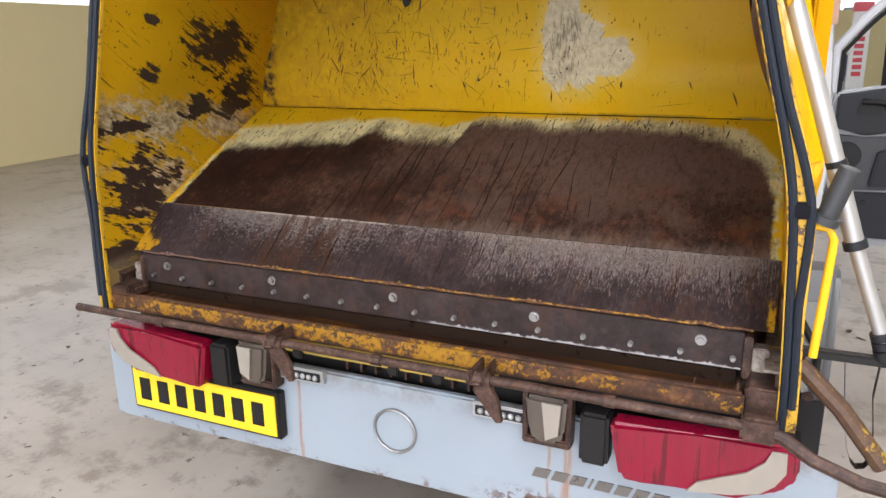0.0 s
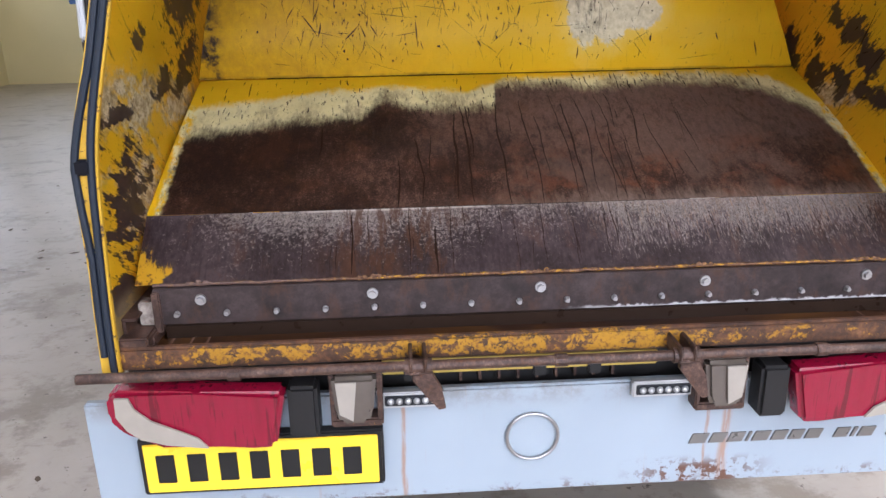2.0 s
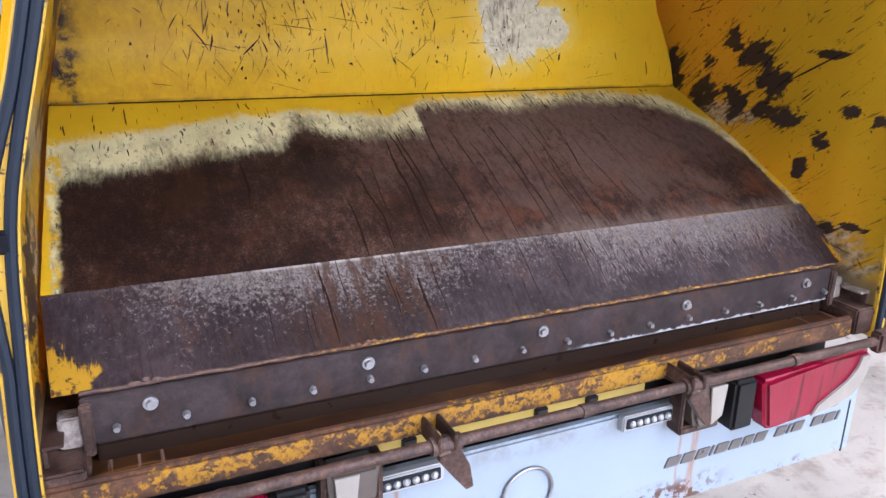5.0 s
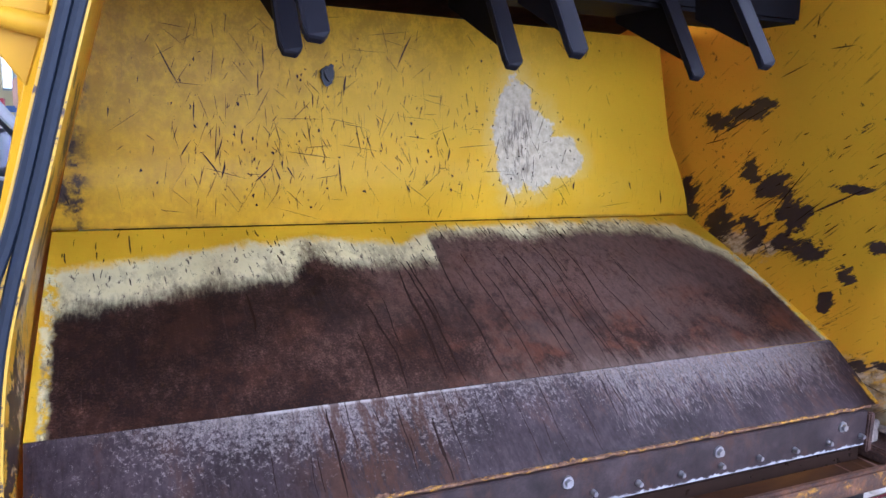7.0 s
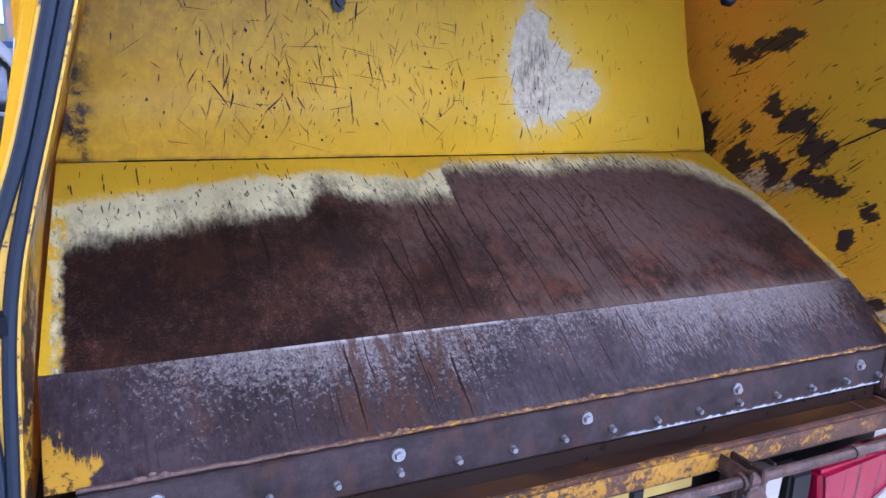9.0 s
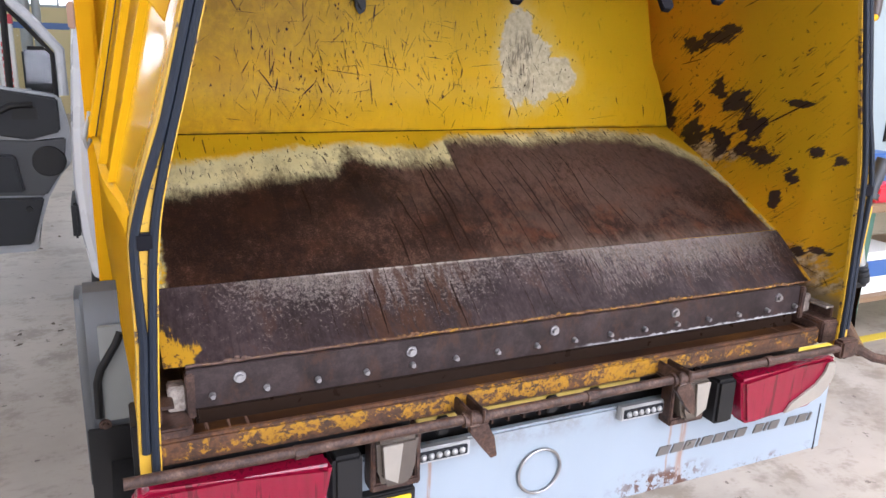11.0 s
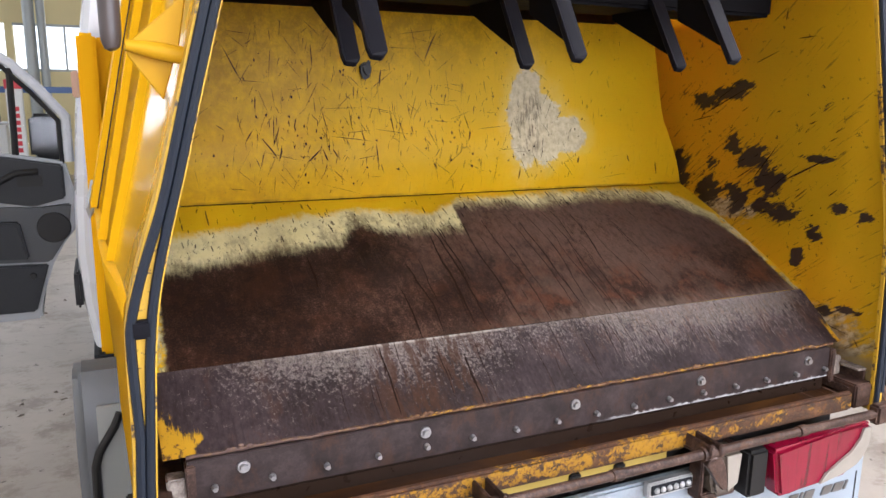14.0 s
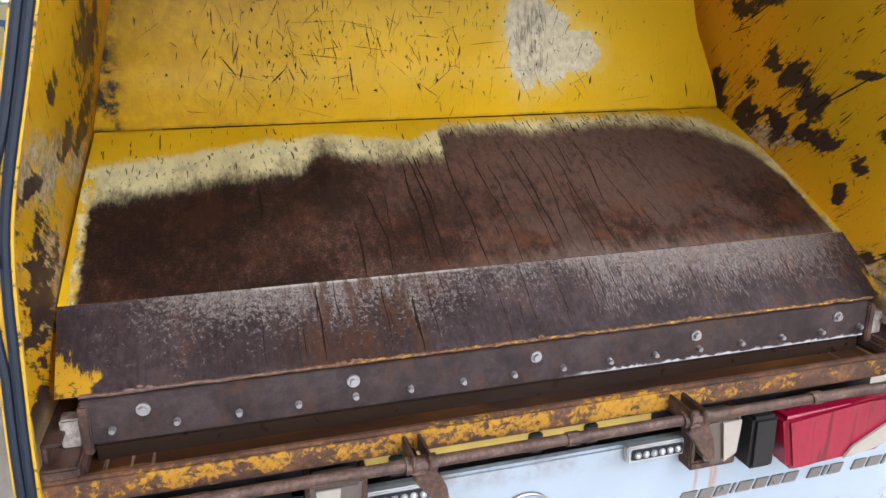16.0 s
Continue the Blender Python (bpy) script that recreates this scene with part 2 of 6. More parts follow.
    c_r = n.mix(n.m("MULTIPLY", rubbed, 0.65), c_r, n.mix(mott, (0.13, 0.080, 0.055), (0.30, 0.22, 0.17)))
    c_p = n.mix(n.noise(24, 6, 0.7), (0.76, 0.65, 0.31), (0.88, 0.79, 0.46))
    c_p = n.mix(n.m("MULTIPLY", smear, 0.75), c_p, (0.13, 0.070, 0.032))
    tick = n.step(n.noise(1, 5, 0.7, n.scaled(120, 42, 42), 0.4), 0.595, 0.635)
    c_p = n.mix(n.m("MULTIPLY", tick, 0.85), c_p, (0.10, 0.06, 0.035))
    c_y = n.mix(n.noise(5), (0.76, 0.46, 0.003), (0.84, 0.52, 0.003))
    c_y = n.mix(n.m("MULTIPLY", n.step(n.noise(1, 6, 0.7, n.scaled(60, 25, 25)), 0.64, 0.69), 0.9), c_y, (0.12, 0.07, 0.03))
    c = n.mix(rust, n.mix(pale, c_y, c_p), c_r)
    n.bump(n.m("ADD", mott, n.noise(170, 3)), 0.30, 0.0007)
    return n.done(c, n.m("MULTIPLY_ADD", mott, 0.3, 0.44), 0.0, Specular_IOR_Level=0.20)


def rust_face():
    """Lower face: purple-brown rust, bright scuffs and a painted highlight under the knee, yellow left in the corners.
    """
    n = Nodes("scuffed_rusty_face")
    g = n.noise(1, 8, 0.76, n.scaled(110, 60, 60))
    tone = n.m("MULTIPLY_ADD", n.m("SUBTRACT", g, 0.5), 0.9, n.noise(7, 6, 0.62))
    c = n.ramp(tone, (0.32, (0.024, 0.014, 0.0135)), (0.48, (0.045, 0.029, 0.030)), (0.66, (0.078, 0.054, 0.056)))
    streak = n.noise(1, 5, 0.68, n.scaled(190, 9, 9))
    c = n.mix(n.m("MULTIPLY", n.step(streak, 0.55, 0.68), 0.35), c, (0.085, 0.058, 0.054))
    c = n.mix(n.m("MULTIPLY", n.step(streak, 0.45, 0.35), 0.35), c, (0.022, 0.012, 0.011))
    brown = n.m("MULTIPLY", n.step(n.noise(1, 7, 0.72, n.scaled(16, 7, 7)), 0.52, 0.64), 0.55)
    c = n.mix(brown, c, n.mix(g, (0.050, 0.022, 0.014), (0.120, 0.058, 0.036)))
    hi = n.m("DIVIDE", n.m("SUBTRACT", n.z, ZB + 0.03), 0.108)
    u = n.m("DIVIDE", n.m("ADD", n.x, 0.85), 1.7)
    where = n.ramp(u, (0.0, 0.15), (0.06, 0.25), (0.12, 0.60), (0.22, 0.80), (0.36, 0.75), (0.46, 0.45), (0.56, 0.55), (0.66, 0.85), (0.84, 1.0), (0.95, 0.75), (1.0, 0.4))
    fleck = n.noise(1, 8, 0.84, n.scaled(340, 190, 190))
    group = n.m("SUBTRACT", n.noise(1, 4, 0.6, n.scaled(13, 8, 8)), 0.5)
    grains = n.noise(1, 8, 0.82, n.scaled(130, 120, 120))
    raked = n.node("ShaderNodeMix", n.step(n.m("ADD", n.x, n.m("MULTIPLY", group, 0.6)), -0.15, 0.35), None, grains, n.noise(1, 8, 0.82, n.scaled(280, 60, 60)), data_type="FLOAT").outputs[0]
    dens = n.m("SUBTRACT", n.m("ADD", n.m("MULTIPLY", n.m("MULTIPLY", hi, where), 1.6), n.m("MULTIPLY", group, 1.0)), 0.50)
    bright = n.m("MULTIPLY", n.step(n.m("MULTIPLY_ADD", dens, 0.19, raked), 0.525, 0.60), n.m("MULTIPLY_ADD", n.step(fleck, 0.46, 0.54), 0.75, 0.25))
    c = n.mix(n.m("MULTIPLY", bright, 0.95), c, n.mix(n.noise(1, 6, 0.7, n.scaled(60, 20, 20)), (0.15, 0.11, 0.095), (0.47, 0.41, 0.37)))
    warm = n.m("MULTIPLY", n.step(n.noise(1, 7, 0.78, n.scaled(240, 24, 24)), 0.53, 0.63), n.step(n.m("ADD", n.x, n.m("MULTIPLY", n.noise(6, 4), 0.5)), 0.10, 0.65))
    c = n.mix(n.m("MULTIPLY", n.m("MULTIPLY", warm, n.step(hi, 0.10, 0.85)), 0.85), c, n.mix(g, (0.13, 0.062, 0.034), (0.40, 0.27, 0.185)))
    # Scuffed band at the knee, with the bend's highlight painted in pale.
    knee = n.m("ADD", hi, n.m("MULTIPLY", n.m("SUBTRACT", n.noise(1, 8, 0.78, n.scaled(120, 30, 30)), 0.5), 1.0))
    c = n.mix(n.m("MULTIPLY", n.step(knee, 0.92, 1.10), n.m("MULTIPLY", where, 0.72)), c, (0.34, 0.275, 0.225))
    # Painted glint along the knee edge.
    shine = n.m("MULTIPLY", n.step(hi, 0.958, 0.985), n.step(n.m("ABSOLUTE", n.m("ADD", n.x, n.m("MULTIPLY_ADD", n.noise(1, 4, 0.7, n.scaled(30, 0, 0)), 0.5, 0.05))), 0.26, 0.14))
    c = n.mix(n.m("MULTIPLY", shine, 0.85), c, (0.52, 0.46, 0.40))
    wet = n.m("MULTIPLY", n.step(n.noise(1, 7, 0.74, n.scaled(38, 8, 8)), 0.49, 0.56), n.step(n.m("ABSOLUTE", n.m("ADD", n.x, 0.31)), 0.20, 0.06))
    c = n.mix(n.m("MULTIPLY", wet, 0.8), c, n.mix(g, (0.030, 0.011, 0.005), (0.115, 0.048, 0.022)))
    cx = n.m("ADD", n.m("SUBTRACT", n.m("MULTIPLY", n.x, -1.0), 0.768), n.m("MULTIPLY", n.m("SUBTRACT", n.noise(40, 6), 0.5), 0.09))
    cz = n.m("ADD", n.m("SUBTRACT", ZB + 0.088, n.z), n.m("MULTIPLY", n.m("SUBTRACT", n.noise(1, 7, 0.7, n.scaled(130, 22, 22)), 0.5), 0.10))
    cz = n.m("SUBTRACT", cz, n.m("MULTIPLY", n.step(n.x, -0.840, -0.79), 0.030))
    corner = n.m("MULTIPLY", n.step(cx, 0.0, 0.010), n.step(cz, 0.0, 0.010))
    cx2 = n.m("ADD", n.m("SUBTRACT", n.x, 0.822), n.m("MULTIPLY", n.m("SUBTRACT", n.noise(30, 6), 0.5), 0.05))
    corner = n.m("MAXIMUM", corner, n.m("MULTIPLY", n.step(cx2, 0.0, 0.01), n.step(cz, -0.02, 0.0)))
    c = n.mix(corner, c, n.mix(n.step(n.noise(70, 6, 0.7), 0.54, 0.60), (0.62, 0.34, 0.015), (0.14, 0.07, 0.03)))
    n.bump(n.m("ADD", g, n.noise(160, 4)), 0.45, 0.0009)
    return n.done(c, n.m("MULTIPLY_ADD", g, 0.35, 0.32), 0.0, Specular_IOR_Level=0.26)


def worn_edge(name, amount, rust=(0.10, 0.045, 0.025), paint=(0.62, 0.30, 0.02), fresh=(0.75, 0.42, 0.04)):
    """Yellow paint mostly gone to rust."""
    n = Nodes(name)
    a = n.m("MULTIPLY_ADD", n.m("SUBTRACT", n.noise(7, 3), 0.5), 0.45, n.noise(1, 9, 0.75, n.scaled(42, 60, 50)))
    c_r = n.ramp(n.noise(40, 6, 0.7), (0.3, (0.045, 0.022, 0.016)), (0.7, rust))
    c = n.mix(n.step(a, amount, amount + 0.05), c_r, n.mix(n.noise(12), paint, fresh))
    n.bump(a, 0.5, 0.002)
    return n.done(c, n.m("MULTIPLY_ADD", a, 0.3, 0.4), 0.1)


def sill_rust():
    """Loading edge: dark brown rust on top, flaking yellow paint holding on the face."""
    n = Nodes("rust_eaten_sill")
    a = n.m("MULTIPLY_ADD", n.m("SUBTRACT", n.noise(6, 5, 0.65), 0.5), 0.7, n.noise(1, 9, 0.78, n.scaled(55, 70, 60)))
    a = n.m("SUBTRACT", a, n.m("MULTIPLY", n.step(n.x, 0.30, 0.80), 0.10))
    a = n.m("ADD", a, n.m("MULTIPLY", n.step(n.x, -0.35, -0.75), 0.06))
    low = n.step(n.m("SUBTRACT", n.z, ZB), -0.108, -0.118)
    high = n.step(n.m("SUBTRACT", n.z, ZB), -0.082, -0.074)
    a = n.m("SUBTRACT", a, n.m("MULTIPLY_ADD", low, 0.10, n.m("MULTIPLY", high, 0.12)))
    grain = n.noise(90, 8, 0.75)
    c_r = n.ramp(n.m("MULTIPLY_ADD", n.m("SUBTRACT", grain, 0.5), 0.7, n.noise(22, 7, 0.7)), (0.30, (0.020, 0.009, 0.006)), (0.48, (0.050, 0.022, 0.012)), (0.64, (0.105, 0.044, 0.018)), (0.80, (0.19, 0.095, 0.046)))
    c_y = n.mix(n.noise(30, 5), (0.22, 0.105, 0.003), (0.35, 0.175, 0.005))
    c_y = n.mix(n.m("MULTIPLY", n.step(grain, 0.51, 0.60), 0.85), c_y, (0.11, 0.045, 0.014))
    c = n.mix(n.step(a, 0.505, 0.535), c_r, c_y)
    n.bump(n.m("ADD", a, grain), 0.7, 0.002)
    return n.done(c, n.m("MULTIPLY_ADD", grain, 0.35, 0.34), 0.0, Specular_IOR_Level=0.35)


def wall_yellow(name, dark, pale, tilt, base, solid, torn=1.0):
    """Hopper side: yellow with torn dark patches and pale scuffs, each given as (y, z, half length, half height)."""
    n = Nodes(name)
    c = n.mix(n.noise(3, 4), base, tuple(v * 0.89 for v in base))
    fray = n.m("SUBTRACT", n.noise(1, 9, 0.66, n.turned(tilt, 16, 12, 44)), 0.5)
    wide = n.m("SUBTRACT", n.noise(9, 5, 0.6), 0.5)
    cloud = n.m("SUBTRACT", n.noise(1, 9, 0.74, n.turned(tilt, 30, 17, 42)), 0.5)
    flat = n.node("ShaderNodeCombineXYZ", 0.0, n.y, n.z).outputs[0]

    def field(spots):
        d = None
        for y, z, a, h in spots:
            at = n.node("ShaderNodeVectorMath", flat, (0.0, y, z + ZB), operation="SUBTRACT").outputs[0]
            at = n.node("ShaderNodeVectorMath", at, (1.0, 1 / a, 1 / h), operation="MULTIPLY").outputs[0]
            r = n.node("ShaderNodeVectorMath", at, operation="LENGTH").outputs[1]
            d = r if d is None else n.m("MINIMUM", d, r)
        return n.m("MINIMUM", n.m("MAXIMUM", n.m("MULTIPLY", n.m("SUBTRACT", d, 1.0), 0.34), -solid), 0.42)

    rake = n.m("SUBTRACT", n.noise(1, 6, 0.72, n.turned(tilt, 10, 9, 125)), 0.5)
    f_dark = n.m("ADD", field(dark), n.m("MULTIPLY", rake, 0.8 * torn))
    d_dark = n.m("ADD", n.m("ADD", f_dark, n.m("MULTIPLY", fray, 1.7 * torn)), n.m("MULTIPLY", wide, 0.7 * torn))
    d_pale = n.m("ADD", n.m("ADD", field(pale), n.m("MULTIPLY", fray, 0.8)), n.m("MULTIPLY", cloud, 1.3))
    pale_c = n.ramp(n.noise(1, 8, 0.72, n.turned(tilt, 40, 30, 60)), (0.32, (0.075, 0.050, 0.036)), (0.45, (0.34, 0.27, 0.17)), (0.58, (0.66, 0.60, 0.45)))
    c = n.mix(n.m("MULTIPLY", n.step(d_pale, 0.16, -0.14), 0.85), c, pale_c)
    deep = n.mix(n.noise(1, 8, 0.7, n.turned(tilt, 40, 25, 50)), (0.034, 0.020, 0.017), (0.090, 0.057, 0.047))
    c = n.mix(n.step(d_dark, 0.05, -0.03), c, deep)
    raked = n.m("MULTIPLY", n.step(n.noise(1, 4, 0.6, n.turned(tilt + 3, 7, 5, 200)), 0.58, 0.62), n.step(d_dark, 0.30, 0.08))
    c = n.mix(n.m("MULTIPLY", raked, 0.75), c, (0.075, 0.042, 0.022))
    line = n.noise(1, 5, 0.7, n.turned(tilt + 8, 10, 7, 150))
    near = n.m("MULTIPLY", n.step(line, 0.60, 0.66), n.step(n.noise(5, 3), 0.40, 0.54))
    c = n.mix(n.m("MULTIPLY", near, 0.85), c, (0.09, 0.05, 0.02))
    spots = n.m("MAXIMUM", n.step(n.noise(24, 6, 0.62), 0.685, 0.705), n.m("MULTIPLY", n.step(n.noise(62, 5, 0.6), 0.63, 0.65), n.step(d_dark, 0.55, 0.20)))
    c = n.mix(n.m("MULTIPLY", spots, 0.9), c, (0.06, 0.035, 0.02))
    low = n.step(n.m("ADD", n.z, n.m("MULTIPLY", n.noise(9, 4), 0.06)), ZB + 0.055, ZB + 0.02)
    c = n.mix(n.m("MULTIPLY", low, 0.8), c, n.mix(n.noise(20, 5), (0.10, 0.06, 0.04), (0.40, 0.33, 0.20)))
    n.bump(n.m("ADD", n.noise(30), n.step(d_dark, 0.05, -0.05)), 0.12, 0.001)
    return n.done(c, n.m("MULTIPLY_ADD", n.noise(15), 0.2, 0.30))


def wet_tray():
    """Rusty floor under a film of brown water."""
    n = Nodes("wet_rusty_tray")
    a = n.noise(1, 6, 0.6, n.scaled(2.2, 5.5, 5), 0.6)
    b = n.noise(1, 5, 0.6, n.scaled(1.2, 3.0, 5), 1.2)
    c = n.ramp(n.m("MULTIPLY_ADD", n.m("SUBTRACT", b, 0.5), 0.6, a), (0.30, (0.020, 0.007, 0.003)), (0.45, (0.050, 0.019, 0.005)), (0.58, (0.13, 0.050, 0.006)), (0.75, (0.24, 0.10, 0.010)))
    tide = n.m("ADD", n.m("ADD", n.y, 0.055), n.m("MULTIPLY", n.m("SUBTRACT", n.noise(1, 3, 0.5, n.scaled(2.2, 0, 0)), 0.5), 0.22))
    c = n.mix(n.m("MULTIPLY", n.step(tide, -0.005, 0.01), 0.7), c, (0.010, 0.004, 0.003))
    c = n.mix(n.m("MULTIPLY", n.step(n.m("ABSOLUTE", tide), 0.0030, 0.0010), 0.2), c, (0.30, 0.16, 0.06))
    dry = n.m("MULTIPLY", n.step(n.noise(1, 5, 0.6, n.scaled(38, 1.6, 1)), 0.56, 0.62), n.step(n.m("ADD", n.m("ABSOLUTE", n.x), n.m("MULTIPLY", n.noise(7, 4), 0.1)), 0.70, 0.76))
    c = n.mix(n.m("MULTIPLY", dry, 0.8), c, n.mix(n.noise(30, 5), (0.10, 0.055, 0.04), (0.26, 0.16, 0.12)))
    seam = n.m("MULTIPLY", n.step(n.m("ABSOLUTE", n.m("ADD", n.x, 0.455)), 0.004, 0.0015), n.step(n.noise(14, 4), 0.38, 0.5))
    c = n.mix(n.m("MULTIPLY", seam, 0.35), c, (0.22, 0.11, 0.04))
    n.bump(n.noise(6, 2), 0.02)
    return n.done(c, 0.5, 0.0, Coat_Weight=0.75, Coat_Roughness=0.10, Coat_IOR=1.36, Specular_IOR_Level=0.05)


def concrete():
    n = Nodes("stained_concrete")
    a, b = n.noise(0.8, 8, 0.65), n.noise(9, 8, 0.7)
    c = n.ramp(a, (0.3, (0.27, 0.235, 0.20)), (0.6, (0.40, 0.355, 0.31)), (0.8, (0.48, 0.435, 0.39)))
    c = n.mix(n.m("MULTIPLY", n.step(b, 0.54, 0.66), 0.6), c, (0.21, 0.175, 0.14))
    c = n.mix(n.m("MULTIPLY", n.step(n.noise(2.3, 9, 0.72), 0.50, 0.62), 0.75), c, (0.19, 0.155, 0.12))
    c = n.mix(n.m("MULTIPLY", n.step(n.noise(14, 6, 0.65), 0.635, 0.66), 0.85), c, (0.07, 0.05, 0.038))
    c = n.mix(n.m("MULTIPLY", n.step(n.noise(1, 6, 0.7, n.scaled(3, 9, 1)), 0.58, 0.72), 0.45), c, (0.15, 0.12, 0.095))
    n.bump(b, 0.1)
    return n.done(c, n.m("MULTIPLY_ADD", a, 0.35, 0.16))


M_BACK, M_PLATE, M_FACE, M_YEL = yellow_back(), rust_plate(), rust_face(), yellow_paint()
M_WALL_R = wall_yellow("scraped_yellow_wall_right", (
    (0.470, 0.648, 0.060, 0.020), (0.375, 0.668, 0.055, 0.016), (0.312, 0.690, 0.040, 0.010), (0.325, 0.487, 0.062, 0.036), (0.372, 0.517, 0.030, 0.030),
    (0.477, 0.464, 0.026, 0.026), (0.257, 0.427, 0.046, 0.040), (0.615, 0.435, 0.040, 0.060), (0.500, 0.373, 0.055, 0.040), (0.377, 0.361, 0.050, 0.044),
    (0.285, 0.345, 0.050, 0.026), (0.215, 0.338, 0.034, 0.022), (0.085, 0.502, 0.050, 0.008), (0.040, 0.378, 0.022, 0.014), (-0.027, 0.366, 0.018, 0.014),
    (0.120, 0.302, 0.020, 0.016), (0.170, 0.229, 0.014, 0.020), (0.070, 0.096, 0.022, 0.016), (0.015, 0.112, 0.030, 0.008)),
    ((0.120, 0.020, 0.160, 0.075), (0.430, 0.330, 0.100, 0.030)), 30, (0.77, 0.465, 0.003), 0.26, 0.95)
M_WALL_L = wall_yellow("scraped_yellow_wall_left", (
    (0.060, 0.195, 0.110, 0.090), (-0.266, 0.059, 0.045, 0.030), (-0.052, 0.030, 0.130, 0.028), (-0.325, 0.661, 0.047, 0.030), (0.098, 0.516, 0.029, 0.025),
    (0.371, 0.588, 0.110, 0.060), (0.474, 0.464, 0.090, 0.045), (0.302, 0.406, 0.060, 0.028), (-0.115, 0.362, 0.053, 0.018), (-0.213, 0.477, 0.040, 0.015),
    (0.078, 0.656, 0.021, 0.014), (0.475, 0.400, 0.090, 0.026), (0.036, 0.375, 0.070, 0.018)),
    ((-0.116, 0.406, 0.213, 0.052), (0.163, 0.377, 0.113, 0.049), (-0.278, 0.208, 0.106, 0.083), (0.132, 0.190, 0.111, 0.084), (-0.190, 0.263, 0.132, 0.035),
     (0.438, 0.358, 0.112, 0.055), (-0.316, 0.150, 0.08, 0.06)), 26, (0.78, 0.47, 0.003), 0.17)
M_SILL = sill_rust()


def brown_rust():
    """Handled old steel: dark brown crust, lighter rubbed scabs and a few flecks of paint."""
    n = Nodes("brown_rust")
    g, a = n.noise(140, 7, 0.76), n.noise(24, 7, 0.7)
    c = n.ramp(n.m("MULTIPLY_ADD", n.m("SUBTRACT", g, 0.5), 0.9, a), (0.30, (0.016, 0.008, 0.006)), (0.48, (0.042, 0.022, 0.016)), (0.62, (0.075, 0.041, 0.030)), (0.80, (0.155, 0.098, 0.072)))
    c = n.mix(n.m("MULTIPLY", n.step(n.noise(38, 7, 0.72), 0.56, 0.66), 0.5), c, (0.095, 0.038, 0.014))
    c = n.mix(n.m("MULTIPLY", n.step(n.noise(30, 8, 0.75), 0.66, 0.69), 0.8), c, (0.30, 0.155, 0.010))
    n.bump(n.m("ADD", g, a), 0.5, 0.0015)
    return n.done(c, n.m("MULTIPLY_ADD", g, 0.4, 0.3), 0.0, Specular_IOR_Level=0.3)


M_RUST, M_TRAY, M_FLOOR = brown_rust(), wet_tray(), concrete()


def strip_steel():
    """Bolted strip: dark brown-grey steel with damp stains; the lower edge's highlight is painted pale."""
    n = Nodes("dark_wear_steel")
    a, g = n.noise(12, 7, 0.7), n.noise(90, 6, 0.72)
    c = n.ramp(n.m("MULTIPLY_ADD", n.m("SUBTRACT", g, 0.5), 0.5, a), (0.3, (0.012, 0.0075, 0.007)), (0.5, (0.025, 0.0165, 0.016)), (0.7, (0.048, 0.033, 0.032)))
    c = n.mix(n.m("MULTIPLY", n.step(n.noise(1, 7, 0.72, n.scaled(15, 8, 8)), 0.50, 0.62), 0.65), c, n.mix(g, (0.024, 0.011, 0.007), (0.070, 0.034, 0.022)))
    c = n.mix(n.m("MULTIPLY", n.step(n.noise(1, 6, 0.7, n.scaled(9, 5, 5)), 0.60, 0.66), 0.6), c, (0.012, 0.009, 0.010))
    # Highlight along the lower edge painted in as a pale broken line.
    low = n.step(n.m("SUBTRACT", n.z, n.m("MULTIPLY", n.m("SUBTRACT", n.noise(1, 6, 0.75, n.scaled(60, 60, 60)), 0.5), 0.030)), ZB - 0.0475, ZB - 0.0515)
    c = n.mix(n.m("MULTIPLY", low, n.step(n.m("ADD", n.x, n.m("MULTIPLY", n.noise(1, 4, 0.6, n.scaled(7, 0, 0)), 0.6)), 0.30, 0.50)), c, (0.34, 0.33, 0.33))
    n.bump(g, 0.2, 0.001)
    return n.done(c, n.m("MULTIPLY_ADD", g, 0.35, 0.32), 0.0, Specular_IOR_Level=0.22)


def weld_rust():
    """Weld seam: crusted rust with flakes of yellow paint, bare and greyish towards one end."""
    n = Nodes("crusted_weld")
    a = n.noise(1, 8, 0.76, n.scaled(60, 120, 120))
    c = n.ramp(n.noise(90, 6, 0.72), (0.30, (0.035, 0.017, 0.012)), (0.50, (0.080, 0.038, 0.020)), (0.70, (0.20, 0.115, 0.060)))
    c = n.mix(n.m("MULTIPLY", n.step(n.x, -0.35, -0.60), 0.7), c, (0.075, 0.050, 0.048))
    flake = n.m("MULTIPLY", n.step(a, 0.53, 0.58), n.m("MULTIPLY_ADD", n.step(n.x, -0.55, -0.25), 0.85, 0.15))
    c = n.mix(flake, c, n.mix(n.noise(50, 4), (0.22, 0.11, 0.010), (0.36, 0.19, 0.014)))
    n.bump(a, 0.6, 0.002)
    return n.done(c, 0.62, 0.0, Specular_IOR_Level=0.2)


M_STRIP, M_WELD = strip_steel(), weld_rust()
M_RUBBER = plain("wet_black_rubber", (0.016, 0.009, 0.006), 0.30, 0, 0.5, 30, 0.1)
M_RUBBER.node_tree.nodes["Principled BSDF"].inputs["Specular IOR Level"].default_value = 0.15
M_GOUGE = plain("bare_gouge", (0.030, 0.018, 0.013), 0.6, 0.0, 0.5, 60)
M_GOUGE.node_tree.nodes["Principled BSDF"].inputs["Specular IOR Level"].default_value = 0.1
M_LEAF = plain("dry_leaf", (0.075, 0.05, 0.03), 0.6, 0, 0.5, 40)
M_DULLY = plain("dull_cream_yellow", (0.34, 0.24, 0.04), 0.4, 0, 0.3, 20)
